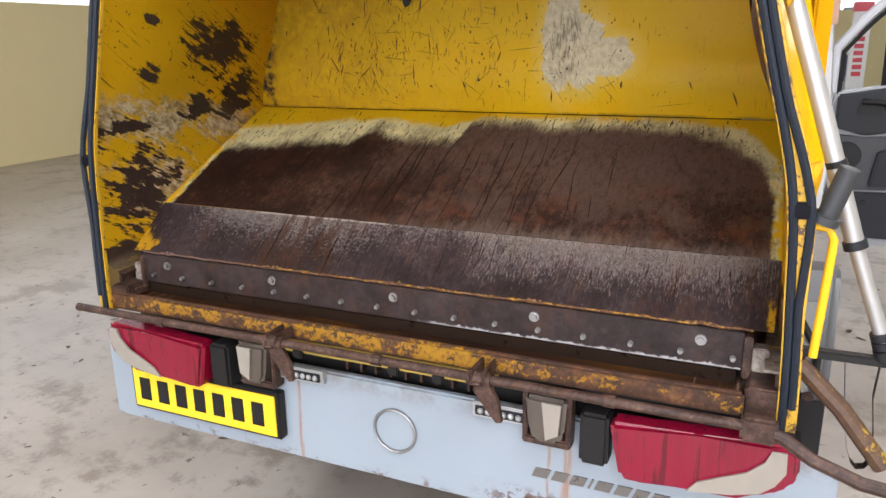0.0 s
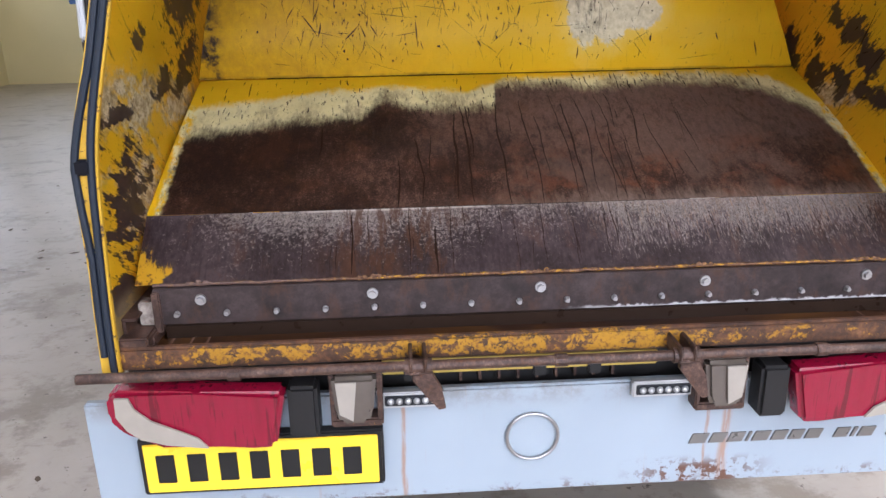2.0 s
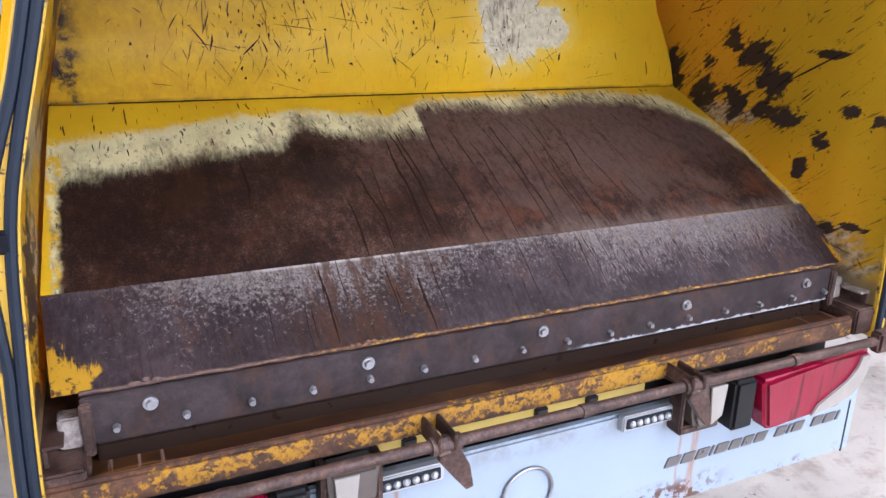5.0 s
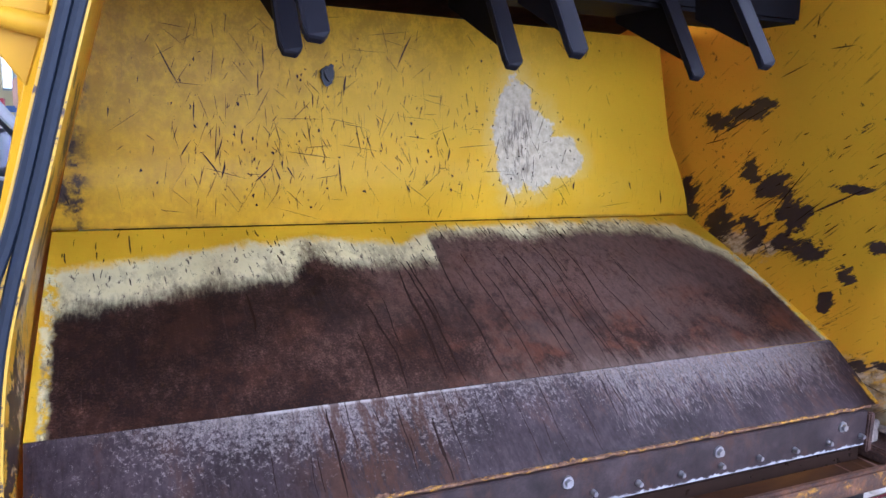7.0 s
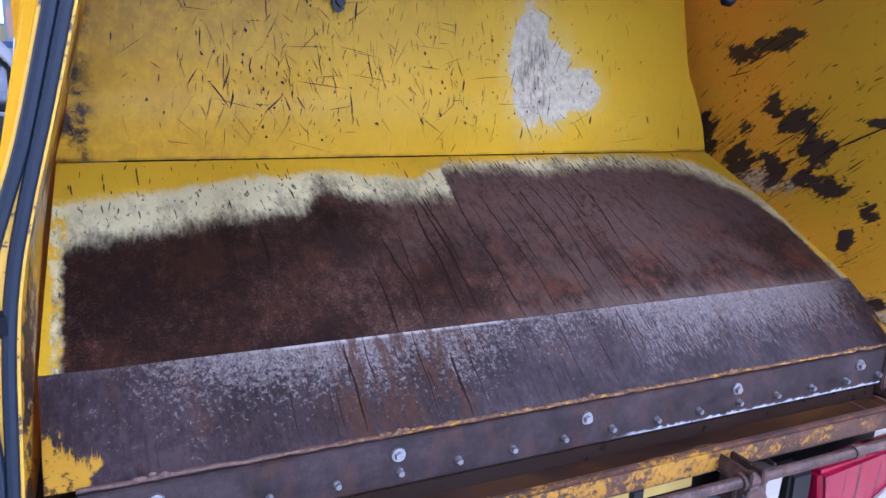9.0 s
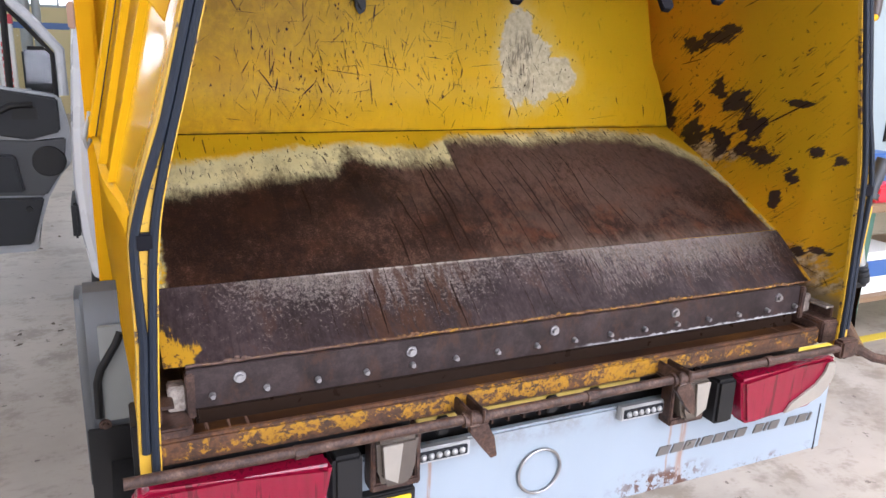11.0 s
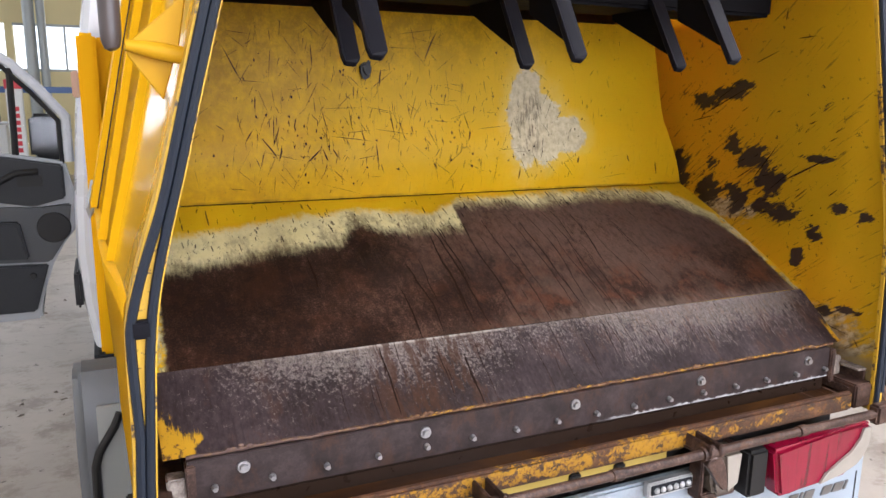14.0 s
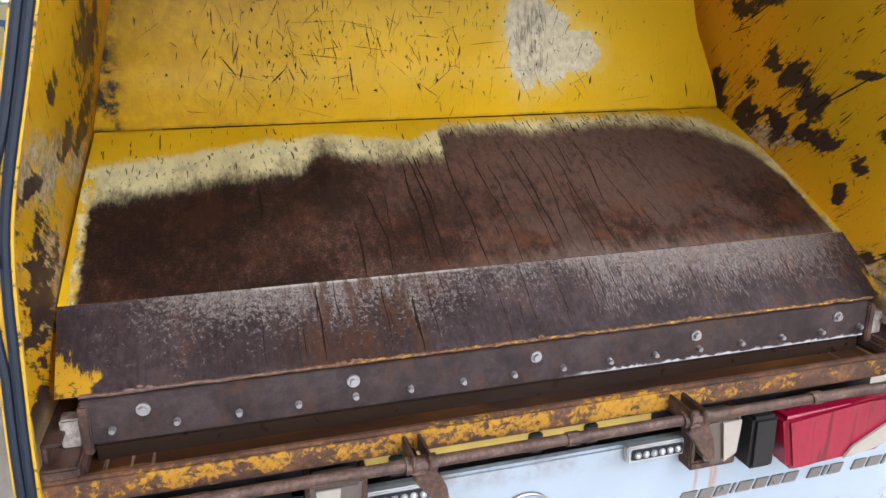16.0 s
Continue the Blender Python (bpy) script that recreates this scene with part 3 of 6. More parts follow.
M_LINE = plain("trodden_line_paint", (0.62, 0.46, 0.05), 0.6, 0, 0.25, 12)
M_DRIP = plain("dried_run", (0.020, 0.009, 0.006), 0.5, 0, 0.4, 60)
M_DRIP.node_tree.nodes["Principled BSDF"].inputs["Specular IOR Level"].default_value = 0.1
M_BLOCK = worn_edge("worn_block", 0.62, (0.38, 0.33, 0.28))
M_SEAL = plain("blue_black_seal", (0.011, 0.015, 0.024), 0.5, 0, 0.25, 60, 0.1)
M_SEAL.node_tree.nodes["Principled BSDF"].inputs["Specular IOR Level"].default_value = 0.25
M_ZINC = plain("zinc_bolt", (0.31, 0.30, 0.30), 0.38, 0.9, 0.45, 120)
M_CABW = plain("cab_white", (0.50, 0.51, 0.54), 0.28, 0, 0.04, 4)
M_BLACK = plain("black_steel", (0.012, 0.011, 0.011), 0.5, 0, 0.3, 20, 0.1)
M_BLACK.node_tree.nodes["Principled BSDF"].inputs["Specular IOR Level"].default_value = 0.25
M_STRUT = plain("brown_grey_strut", (0.055, 0.042, 0.040), 0.4, 0, 0.2, 30)
# Even near-black for the beam and the web plates.
M_DARK = plain("flat_black", (0.004, 0.0034, 0.004), 0.7, 0, 0.3, 20)
M_DARK.node_tree.nodes["Principled BSDF"].inputs["Specular IOR Level"].default_value = 0.05
M_TINE = plain("dark_grey_blade", (0.0062, 0.0060, 0.0085), 0.5, 0.0, 0.4, 25, 0.2)
M_TINE.node_tree.nodes["Principled BSDF"].inputs["Specular IOR Level"].default_value = 0.08
M_GREY = plain("grey_plastic", (0.019, 0.020, 0.023), 0.45, 0, 0.12, 120, 0.1)
M_GREY.node_tree.nodes["Principled BSDF"].inputs["Specular IOR Level"].default_value = 0.2
M_GREYL = plain("light_grey_plastic", (0.032, 0.034, 0.038), 0.5, 0, 0.1, 150, 0.1)
M_FEND = plain("grey_mudguard", (0.075, 0.077, 0.082), 0.4, 0, 0.12, 40, 0.08)
M_STEEL = plain("galvanised_steel", (0.42, 0.42, 0.42), 0.4, 0.6, 0.15, 30)
M_CLEAR = plain("cloudy_lens", (0.27, 0.240, 0.205), 0.15, 0, 0.25, 25)
M_PLATEY = plain("plate_yellow", (0.80, 0.55, 0.02), 0.3, 0, 0.05, 10)
M_TYRE = plain("tyre_rubber", (0.025, 0.025, 0.026), 0.7, 0, 0.2, 40, 0.1)
M_WALLP = plain("cream_wall_paint", (0.72, 0.62, 0.34), 0.6, 0, 0.06, 3)
M_CEIL = plain("pale_ceiling", (0.62, 0.62, 0.60), 0.7, 0, 0.05, 2)
M_BLUE = plain("blue_paint", (0.05, 0.12, 0.32), 0.4, 0, 0.15, 8)
M_GLOSS = plain("glossy_yellow", (0.70, 0.365, 0.002), 0.45, 0, 0.07, 3)
M_GLOSS.node_tree.nodes["Principled BSDF"].inputs["Specular IOR Level"].default_value = 0.01
M_SHINE = plain("polished_yellow", (0.72, 0.385, 0.004), 0.12, 0, 0.03, 3)
M_ARM = plain("dulled_yellow", (0.47, 0.25, 0.004), 0.5, 0, 0.15, 14)
M_ARM.node_tree.nodes["Principled BSDF"].inputs["Specular IOR Level"].default_value = 0.15
M_BRACE = worn_edge("rubbed_brace_paint", 0.55, (0.11, 0.06, 0.03), (0.30, 0.17, 0.012), (0.40, 0.23, 0.016))
M_FLANGE = worn_edge("chipped_flange_paint", 0.42, (0.08, 0.045, 0.025), (0.46, 0.27, 0.012), (0.56, 0.33, 0.016))
M_SPLASH = plain("dull_grey_plate", (0.22, 0.22, 0.21), 0.55, 0, 0.15, 12)
M_MARK = plain("dull_marker", (0.42, 0.24, 0.15), 0.4, 0, 0.1, 30)
M_DOORW = plain("door_edge_paint", (0.30, 0.31, 0.33), 0.3, 0, 0.05, 5)
M_PIPE = plain("grey_green_metal", (0.36, 0.39, 0.40), 0.45, 0.2, 0.06, 5)
M_CRATE = plain("dark_blue_plastic", (0.03, 0.04, 0.08), 0.45, 0, 0.1, 10)
M_ORANGE = plain("orange_plastic", (0.75, 0.12, 0.03), 0.4, 0, 0.1, 10)
M_GREEN = plain("green_paint", (0.05, 0.12, 0.09), 0.4, 0, 0.1, 10)
M_LOCKER = plain("pale_blue_grey_paint", (0.36, 0.43, 0.47), 0.4, 0, 0.08, 5)
M_BENCHW = plain("worn_brown_board", (0.22, 0.14, 0.08), 0.6, 0, 0.3, 14, 0.1)
M_SMOKE = plain("smoky_lens", (0.085, 0.068, 0.055), 0.14, 0, 0.4, 25)
M_BADGE = plain("dull_chrome", (0.16, 0.15, 0.14), 0.3, 0.5, 0.2, 40)
M_MIRROR = plain("mirror_silver", (0.035, 0.037, 0.042), 0.08, 0.3, 0.01, 4)


def clear_glass():
    n = Nodes("clear_glass")
    n.feed(n.bsdf.inputs["Transmission Weight"], 1.0)
    return n.done((0.95, 0.97, 0.98), 0.0, 0.0, IOR=1.02)


M_GLASS = clear_glass()
M_LIFT = plain("lift_white", (0.70, 0.70, 0.70), 0.4, 0, 0.05, 6)
M_SIGNR = plain("sign_red", (0.55, 0.03, 0.05), 0.4, 0, 0.05, 6)


# ---- mesh helpers ----
BACK = [0.0]         # how far rearward the parts being built stand


def mesh_object(name, bm, material, smooth=False):
    data = bpy.data.meshes.new(name)
    bmesh.ops.recalc_face_normals(bm, faces=bm.faces)
    bm.to_mesh(data)
    bm.free()
    data.materials.append(material)
    if smooth:
        data.polygons.foreach_set("use_smooth", [True] * len(data.polygons))
        data.set_sharp_from_angle(angle=radians(35))
    return new(name, data)


def part(name, bm, material, parent, label="", smooth=False):
    bmesh.ops.translate(bm, verts=bm.verts, vec=(0, -BACK[0], 0))
    ob = mesh_object(name, bm, material, smooth)
    ob.parent = parent
    return tagged(ob, label)


def box(bm, x0, x1, y0, y1, z0, z1, bevel=0.0, m=None):
    made = bmesh.ops.create_cube(bm, size=1)["verts"]
    t = Matrix.Translation(((x0 + x1) / 2, (y0 + y1) / 2, (z0 + z1) / 2)) @ Matrix.Diagonal((x1 - x0, y1 - y0, z1 - z0, 1))
    bmesh.ops.transform(bm, matrix=(m or Matrix()) @ t, verts=made)
    if bevel:
        edges = list({e for v in made for e in v.link_edges})
        bmesh.ops.bevel(bm, geom=edges, offset=bevel, segments=2, affect="EDGES")
    return bm


def boxed(*a, **k):
    return box(bmesh.new(), *a, **k)


def tube(bm, pts, r, n=12, caps=True):
    """A round bar along points."""
    pts = [Vector(p) for p in pts]
    rings, up = [], None
    for i, p in enumerate(pts):
        d = (pts[min(i + 1, len(pts) - 1)] - pts[max(i - 1, 0)]).normalized()
        if up is None:
            up = Vector((0, 0, 1)) if abs(d.z) < 0.9 else Vector((1, 0, 0))
        side = d.cross(up).normalized()
        up = side.cross(d).normalized()
        rr = r[i] if isinstance(r, (list, tuple)) else r
        rings.append([bm.verts.new(p + rr * (math.cos(a) * side + math.sin(a) * up)) for a in (2 * math.pi * k / n for k in range(n))])
    for a, b in zip(rings, rings[1:]):
        for k in range(n):
            bm.faces.new((a[k], a[(k + 1) % n], b[(k + 1) % n], b[k]))
    if caps:
        bm.faces.new(rings[0][::-1]), bm.faces.new(rings[-1])
    return bm


def slab(bm, outline, thick, axis):
    """A flat plate: an outline of points, pushed along a vector."""
    front = [bm.verts.new(p) for p in outline]
    back = [bm.verts.new(Vector(p) + Vector(axis) * thick) for p in outline]
    bm.faces.new(front), bm.faces.new(back[::-1])
    k = len(front)
    for i in range(k):
        bm.faces.new((front[i], front[(i + 1) % k], back[(i + 1) % k], back[i]))
    return bm


def strip_between(bm, rows):
    """Quads between rows of points."""
    grid = [[bm.verts.new(p) for p in row] for row in rows]
    for a, b in zip(grid, grid[1:]):
        for i in range(len(a) - 1):
            bm.faces.new((a[i], a[i + 1], b[i + 1], b[i]))
    return bm


def lerp_table(table, v):
    for (a, fa), (b, fb) in zip(table, table[1:]):
        if v <= b:
            t = max(0.0, min(1.0, (v - a) / (b - a)))
            return fa + (fb - fa) * t
    return table[-1][1]


def empty(name, at=(0, 0, 0)):
    ob = new(name)
    ob.location = at
    return ob


# ---- the workshop ----
def structure(name, bm, material, label, smooth=False):
    return tagged(mesh_object(name, bm, material, smooth), label, "", "", "structure")


structure("floor", boxed(-9, 9, -8, 16, -0.2, 0.0), M_FLOOR, "pale stained concrete workshop floor with dark spots")
structure("ceiling", boxed(-9.2, 9.2, -8.2, 16.2, 4.8, 5.0), M_CEIL, "pale workshop ceiling")
bm = bmesh.new()
box(bm, -9.2, 9.2, 16, 16.25, 0, 2.08), box(bm, -9.2, 9.2, 16, 16.25, 3.0, 4.8)
for wx in (-9.2, -7.0, -4.7, -2.5, -0.5, 1.6, 3.8, 6.2, 8.8):
    box(bm, wx, wx + 0.14, 16.003, 16.247, 2.08, 3.0)
structure("wall_north", bm, M_WALLP, "cream workshop wall with a high window band")
bm = bmesh.new()
box(bm, -9.25, -9, -8, 16, 0, 2.2), box(bm, -9.25, -9, -8, 16, 4.1, 4.8)
for wy in (-8, -4, 0, 4, 8, 12, 15.8):
    box(bm, -9.247, -9.003, wy, wy + 0.16, 2.2, 4.1)
structure("wall_west", bm, M_WALLP, "cream workshop wall with tall windows")
structure("wall_east", boxed(9, 9.25, -8, 16, 0, 4.8), M_WALLP, "cream painted workshop wall")
# Unseen wall; its gateway is added for the rear light.
bm = bmesh.new()
box(bm, -9.25, -3.0, -8.25, -8, 0, 4.8), box(bm, 5.4, 9.25, -8.25, -8, 0, 4.8), box(bm, -3.0, 5.4, -8.25, -8, 4.6, 4.8)
structure("wall_south", bm, M_WALLP, "cream workshop wall, out of view, with an assumed open gateway")

glow = Nodes("bright_sky")
M_SKY = glow.done((0.8, 0.85, 0.9), 1.0, Emission_Color=(0.92, 0.96, 1.0), Emission_Strength=1.6)
structure("backdrop_north", boxed(-14, 14, 19.0, 19.05, 0.5, 6.5), M_SKY, "bright overcast sky outside the far windows")
structure("backdrop_west", boxed(-12.05, -12.0, -12, 20, 0.5, 7.0), M_SKY, "bright overcast sky outside the side windows")

# ---- the truck ----
truck = tagged(empty("refuse_truck"), "small white-cabbed refuse truck with a worn yellow hopper, tail open", "truck")
P = lambda x, y, z: (x, y, z + ZB)

# packer panel: back sheet, sloping wear plate, steep lower face, bolted strip
HALF_R = ((0.38, 0.815), (0.44, 0.785), (0.50, 0.757), (0.62, 0.720), (0.88, 0.668))
HALF_L = ((0.38, 0.820), (0.44, 0.803), (0.50, 0.788), (0.62, 0.772), (0.88, 0.705))
packer = empty("packer_panel")
packer.parent = truck


def back_y(z):
    return 0.628 - 0.02 * math.sin(max(0.0, min(1.0, (z - 0.38) / 0.2)) * math.pi) + 0.03 * max(0.0, z - 0.55)


rows = []
for i in range(15):
    z = 0.383 + (0.865 - 0.383) * (i / 14) ** 1.3
    l, r = -lerp_table(HALF_L, z), lerp_table(HALF_R, z)
    rows.append([P(l + (r - l) * k / 12, back_y(z), z) for k in range(13)])
bm = strip_between(bmesh.new(), rows)
bmesh.ops.solidify(bm, geom=bm.faces[:], thickness=-0.012)
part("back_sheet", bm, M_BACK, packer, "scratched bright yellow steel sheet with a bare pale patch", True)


def stroke(bm, x0, z0, x1, z1, wide):
    """A gouge: a thin tapered sliver lying on the sheet."""
    d = Vector((x1 - x0, 0, z1 - z0))
    side = Vector((-d.z, 0, d.x)).normalized() * wide
    a, c = Vector((x0, 0, z0)), Vector((x1, 0, z1))
    bend = side * random.uniform(-1.2, 1.2)
    ring = [a, a + d * 0.25 + side + bend * 0.6, a + d * 0.6 + side * random.uniform(0.5, 1.3) + bend, c, a + d * 0.6 - side + bend, a + d * 0.25 - side * random.uniform(0.4, 1.2) + bend * 0.6]
    bm.faces.new([bm.verts.new((p.x, back_y(p.z) - 0.0009, p.z + ZB)) for p in ring])


random.seed(7)
bm = bmesh.new()
for x0, z0, x1, z1 in ((-0.617, 0.767, -0.567, 0.67), (-0.542, 0.648, -0.543, 0.602), (-0.497, 0.604, -0.503, 0.527), (-0.486, 0.574, -0.505, 0.521),
                       (-0.533, 0.544, -0.492, 0.487), (-0.492, 0.487, -0.484, 0.527), (-0.409, 0.719, -0.408, 0.66), (-0.40, 0.778, -0.397, 0.714),
                       (-0.442, 0.594, -0.447, 0.557), (-0.381, 0.518, -0.346, 0.434), (-0.423, 0.479, -0.381, 0.518), (-0.354, 0.516, -0.335, 0.485),
                       (-0.235, 0.53, -0.228, 0.455), (-0.573, 0.531, -0.55, 0.567), (-0.29, 0.672, -0.29, 0.641), (-0.213, 0.719, -0.219, 0.676),
                       (-0.793, 0.461, -0.782, 0.433), (-0.706, 0.63, -0.707, 0.608), (-0.091, 0.739, -0.051, 0.824), (0.023, 0.687, 0.022, 0.661)):
    stroke(bm, x0, z0, x1, z1, random.uniform(0.0012, 0.0021))
for x0, z0, x1, z1 in ((-0.164, 0.583, -0.153, 0.557), (-0.129, 0.571, -0.126, 0.551), (-0.043, 0.539, -0.04, 0.519), (0.045, 0.561, 0.036, 0.527), (-0.071, 0.472, -0.06, 0.452),
                       (0.439, 0.815, 0.432, 0.796), (0.579, 0.48, 0.591, 0.456), (0.689, 0.456, 0.705, 0.412), (0.203, 0.451, 0.202, 0.415), (0.401, 0.457, 0.403, 0.48)):
    stroke(bm, x0, z0, x1, z1, random.uniform(0.0012, 0.0024))
for k in range(420):
    x = random.triangular(-0.70, 0.66, -0.40)
    z = random.triangular(0.40, 0.84, 0.54)
    a, l = random.gauss(1.57, 0.35), random.uniform(0.006, 0.034) * (1.0 if x < 0.1 else 0.7)
    if k % 9 == 0:
        a = random.uniform(0, 3.1)
    if k % 4 == 0:
        l *= 0.35
    stroke(bm, x, z, x + l * math.cos(a), z - l * math.sin(a), random.uniform(0.0004, 0.0010) * (2.8 if k % 4 == 0 else 1.0))
for k in range(190):
    x, z = random.triangular(-0.74, 0.62, -0.45), random.uniform(0.40, 0.85)
    a, l = random.gauss(1.57, 0.55), random.uniform(0.02, 0.085)
    if k % 6 == 0:
        a, l = random.uniform(-0.2, 0.3), l * 1.4
    x1, z1 = x + l * math.cos(a), z - l * math.sin(a)
    if z1 > 0.39 and abs(x1) < 0.72:
        stroke(bm, x, z, x1, z1, random.uniform(0.0003, 0.0007))
scratches = part("scratch_marking", bm, M_GOUGE, packer, "dark gouges in the yellow paint")
tagged(scratches, kind="stuff")
bm = bmesh.new()
rows = []
for i in range(9):
    t = i / 8
    y, z = 0.628 + (0.150 - 0.628) * t, 0.380 + (0.139 - 0.380) * t
    w = 0.817 + (0.843 - 0.817) * t
    rows.append([P(-w + 2 * w * k / 12, y, z + 0.006 * math.sin(t * math.pi)) for k in range(13)])
strip_between(bm, rows)
bmesh.ops.solidify(bm, geom=bm.faces[:], thickness=-0.012)
part("wear_plate", bm, M_PLATE, packer, "dark rusty sloping steel plate with a pale scraped rim", True)
rows = []
for i in range(5):
    t = i / 4
    w = 0.843 - 0.006 * t
    rows.append([P(-w + 2 * w * k / 12, 0.150 - 0.143 * t, 0.138 - 0.108 * t) for k in range(13)])
bm = strip_between(bmesh.new(), rows)
bmesh.ops.solidify(bm, geom=bm.faces[:], thickness=-0.012)
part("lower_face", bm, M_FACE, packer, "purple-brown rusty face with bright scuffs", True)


def drip(bm, x, s0, s1, wide, surface, waver=0.020):
    """A dried dark run down a sloping sheet: a thin wavering ribbon with thicker beads."""
    steps = max(4, int((s1 - s0) * 26))
    left, right = [], []
    ph = random.uniform(0, 50)
    for k in range(steps + 1):
        s = s0 + (s1 - s0) * k / steps
        dx = waver * noise.noise((ph, s * 3.0, 0)) + 0.15 * waver * noise.noise((ph, s * 14, 5))
        w = wide * (0.35 + 0.65 * math.sin(math.pi * min(1.0, 0.08 + k / steps * 0.9))) * (0.7 + 0.9 * abs(noise.noise((ph, s * 11, 9))))
        left.append(bm.verts.new(surface(x + dx - w, s))), right.append(bm.verts.new(surface(x + dx + w, s)))
    for k in range(steps):
        bm.faces.new((left[k], right[k], right[k + 1], left[k + 1]))


def on_plate(x, s):
    return P(x, 0.628 - 0.478 * s - 0.0004, 0.380 - 0.241 * s + 0.006 * math.sin(s * math.pi) + 0.0008)


def on_face(x, s):
    return P(x, 0.150 - 0.143 * s - 0.0007, 0.138 - 0.108 * s + 0.0006)


random.seed(23)
bm = bmesh.new()
for x, s0, s1 in ((-0.150, 0.36, 0.96), (-0.125, 0.30, 0.98), (-0.112, 0.30, 0.70), (-0.04, 0.28, 1.0), (0.03, 0.26, 1.0), (0.055, 0.40, 0.8), (0.115, 0.22, 1.0), (0.135, 0.30, 0.9), (0.17, 0.2, 0.98),
                  (0.205, 0.35, 1.0), (0.222, 0.55, 0.98), (0.235, 0.22, 0.8), (0.265, 0.60, 1.0), (0.30, 0.25, 0.75), (0.345, 0.4, 0.95), (0.43, 0.35, 0.7), (-0.24, 0.55, 0.98), (-0.30, 0.7, 1.0), (-0.48, 0.45, 0.65)):
    drip(bm, x, s0, s1, random.uniform(0.0014, 0.0030) * (1.0 if x < 0.16 else 0.65), on_plate)
for k in range(15):
    s0 = random.uniform(0.2, 0.8)
    drip(bm, random.gauss(0.12, 0.24), s0, min(0.99, s0 + random.uniform(0.06, 0.3)), random.uniform(0.0007, 0.0015), on_plate)
tagged(part("drip_stain", bm, M_DRIP, packer, "dark dried runs down the rusty plate"), kind="stuff")
bm = bmesh.new()
for k in range(150):
    x = random.uniform(-0.79, 0.70)
    s0 = random.uniform(0.02, 0.34) if x < 0 else random.uniform(0.0, 0.14)
    drip(bm, x, s0, s0 + random.uniform(0.015, 0.09) * (1.6 if k % 5 == 0 else 0.7), random.uniform(0.0006, 0.0019), on_plate)
tagged(part("scratch_marking", bm, M_GOUGE, packer, "short dark nicks across the pale rim"), kind="stuff")
bm = bmesh.new()
for x, s0, s1, w in ((-0.395, 0.05, 0.95, 0.004), (-0.36, 0.0, 0.5, 0.002), (-0.27, 0.02, 0.95, 0.002), (-0.215, 0.3, 0.97, 0.005), (-0.18, 0.0, 0.9, 0.002), (-0.15, 0.0, 0.6, 0.0015), (-0.04, 0.1, 0.95, 0.0015),
                     (0.02, 0.0, 0.9, 0.0018), (0.09, 0.2, 0.95, 0.0016), (0.16, 0.05, 0.85, 0.002), (0.18, 0.02, 0.8, 0.002), (0.215, 0.05, 0.6, 0.0015), (0.30, 0.1, 0.7, 0.0015), (0.40, 0.15, 0.7, 0.0014), (0.50, 0.2, 0.8, 0.0012),
                     (0.64, 0.1, 0.9, 0.0012), (-0.50, 0.3, 0.9, 0.0014), (-0.44, 0.4, 0.95, 0.0012)):
    drip(bm, x, s0, s1, w * 0.55, on_face, 0.004)
for k in range(26):
    s0 = random.uniform(0.0, 0.6)
    drip(bm, random.uniform(-0.45, 0.75), s0, s0 + random.uniform(0.1, 0.35), random.uniform(0.0006, 0.0012), on_face, 0.004)
tagged(part("drip_stain", bm, M_DRIP, packer, "dark dried runs down the lower face"), kind="stuff")
bm = bmesh.new()
tube(bm, [P(-0.80 + 1.6 * k / 80, 0.002 + 0.002 * noise.noise((k * 0.7, 0, 0)), 0.031 + 0.003 * noise.noise((k * 0.5, 3, 0))) for k in range(81)],
     [0.0036 + 0.0022 * noise.noise((k * 0.9, 7, 0)) for k in range(81)], 8)
for i in range(5):
    for k in range(5):
        at = Vector(P(-0.704 + 0.352 * i + 0.012 * (k - 2) + random.uniform(-0.004, 0.004), 0.0, 0.033 + random.uniform(0, 0.007) * (2 - abs(k - 2)) * 0.6))
        bmesh.ops.create_icosphere(bm, subdivisions=1, radius=random.uniform(0.003, 0.006), matrix=Matrix.Translation(at) @ Matrix.Diagonal((1.4, 0.6, 1.0, 1)))
part("weld_bead", bm, M_WELD, packer, "rusty weld bead with yellow paint left on it", True)
bm = boxed(-0.80, 0.785, -0.006, 0.012, ZB - 0.054, ZB + 0.026, 0.002)
part("wear_strip", bm, M_STRIP, packer, "dark bolted steel wear strip")
bm = boxed(-0.785, 0.775, -0.003, 0.012, ZB - 0.094, ZB - 0.056, 0.003)
part("scraper_lip", bm, M_RUBBER, packer, "black wet scraper lip")


def bolt(radius, washer, at):
    bm = bmesh.new()
    m = Matrix.Translation(at) @ Matrix.Rotation(radians(90), 4, "X")
    bmesh.ops.create_cone(bm, cap_ends=True, segments=20, radius1=washer, radius2=washer * 0.96, depth=0.004, matrix=m @ Matrix.Translation((0, 0, 0.001)))
    bmesh.ops.create_cone(bm, cap_ends=True, segments=6, radius1=radius, radius2=radius * 0.9, depth=0.008, matrix=m @ Matrix.Translation((0, 0, 0.006)) @ Matrix.Rotation(at[0] * 9, 4, "Z"))
    return bm


for i in range(5):
    part("large_bolt", bolt(0.0080, 0.0118, P(-0.704 + 0.352 * i, -0.007, 0.0)), M_ZINC, packer, "zinc hexagon bolt with washer")
for i in range(16):
    part("small_bolt", bolt(0.0056, 0.0062, P(-0.755 + 0.1015 * i, -0.007, -0.030)), M_ZINC, packer, "small zinc bolt head")
# Distorted bolt shape standing in for a dark torn spot in the sheet.
bm = bolt(0.014, 0.02, (0, 0, 0))
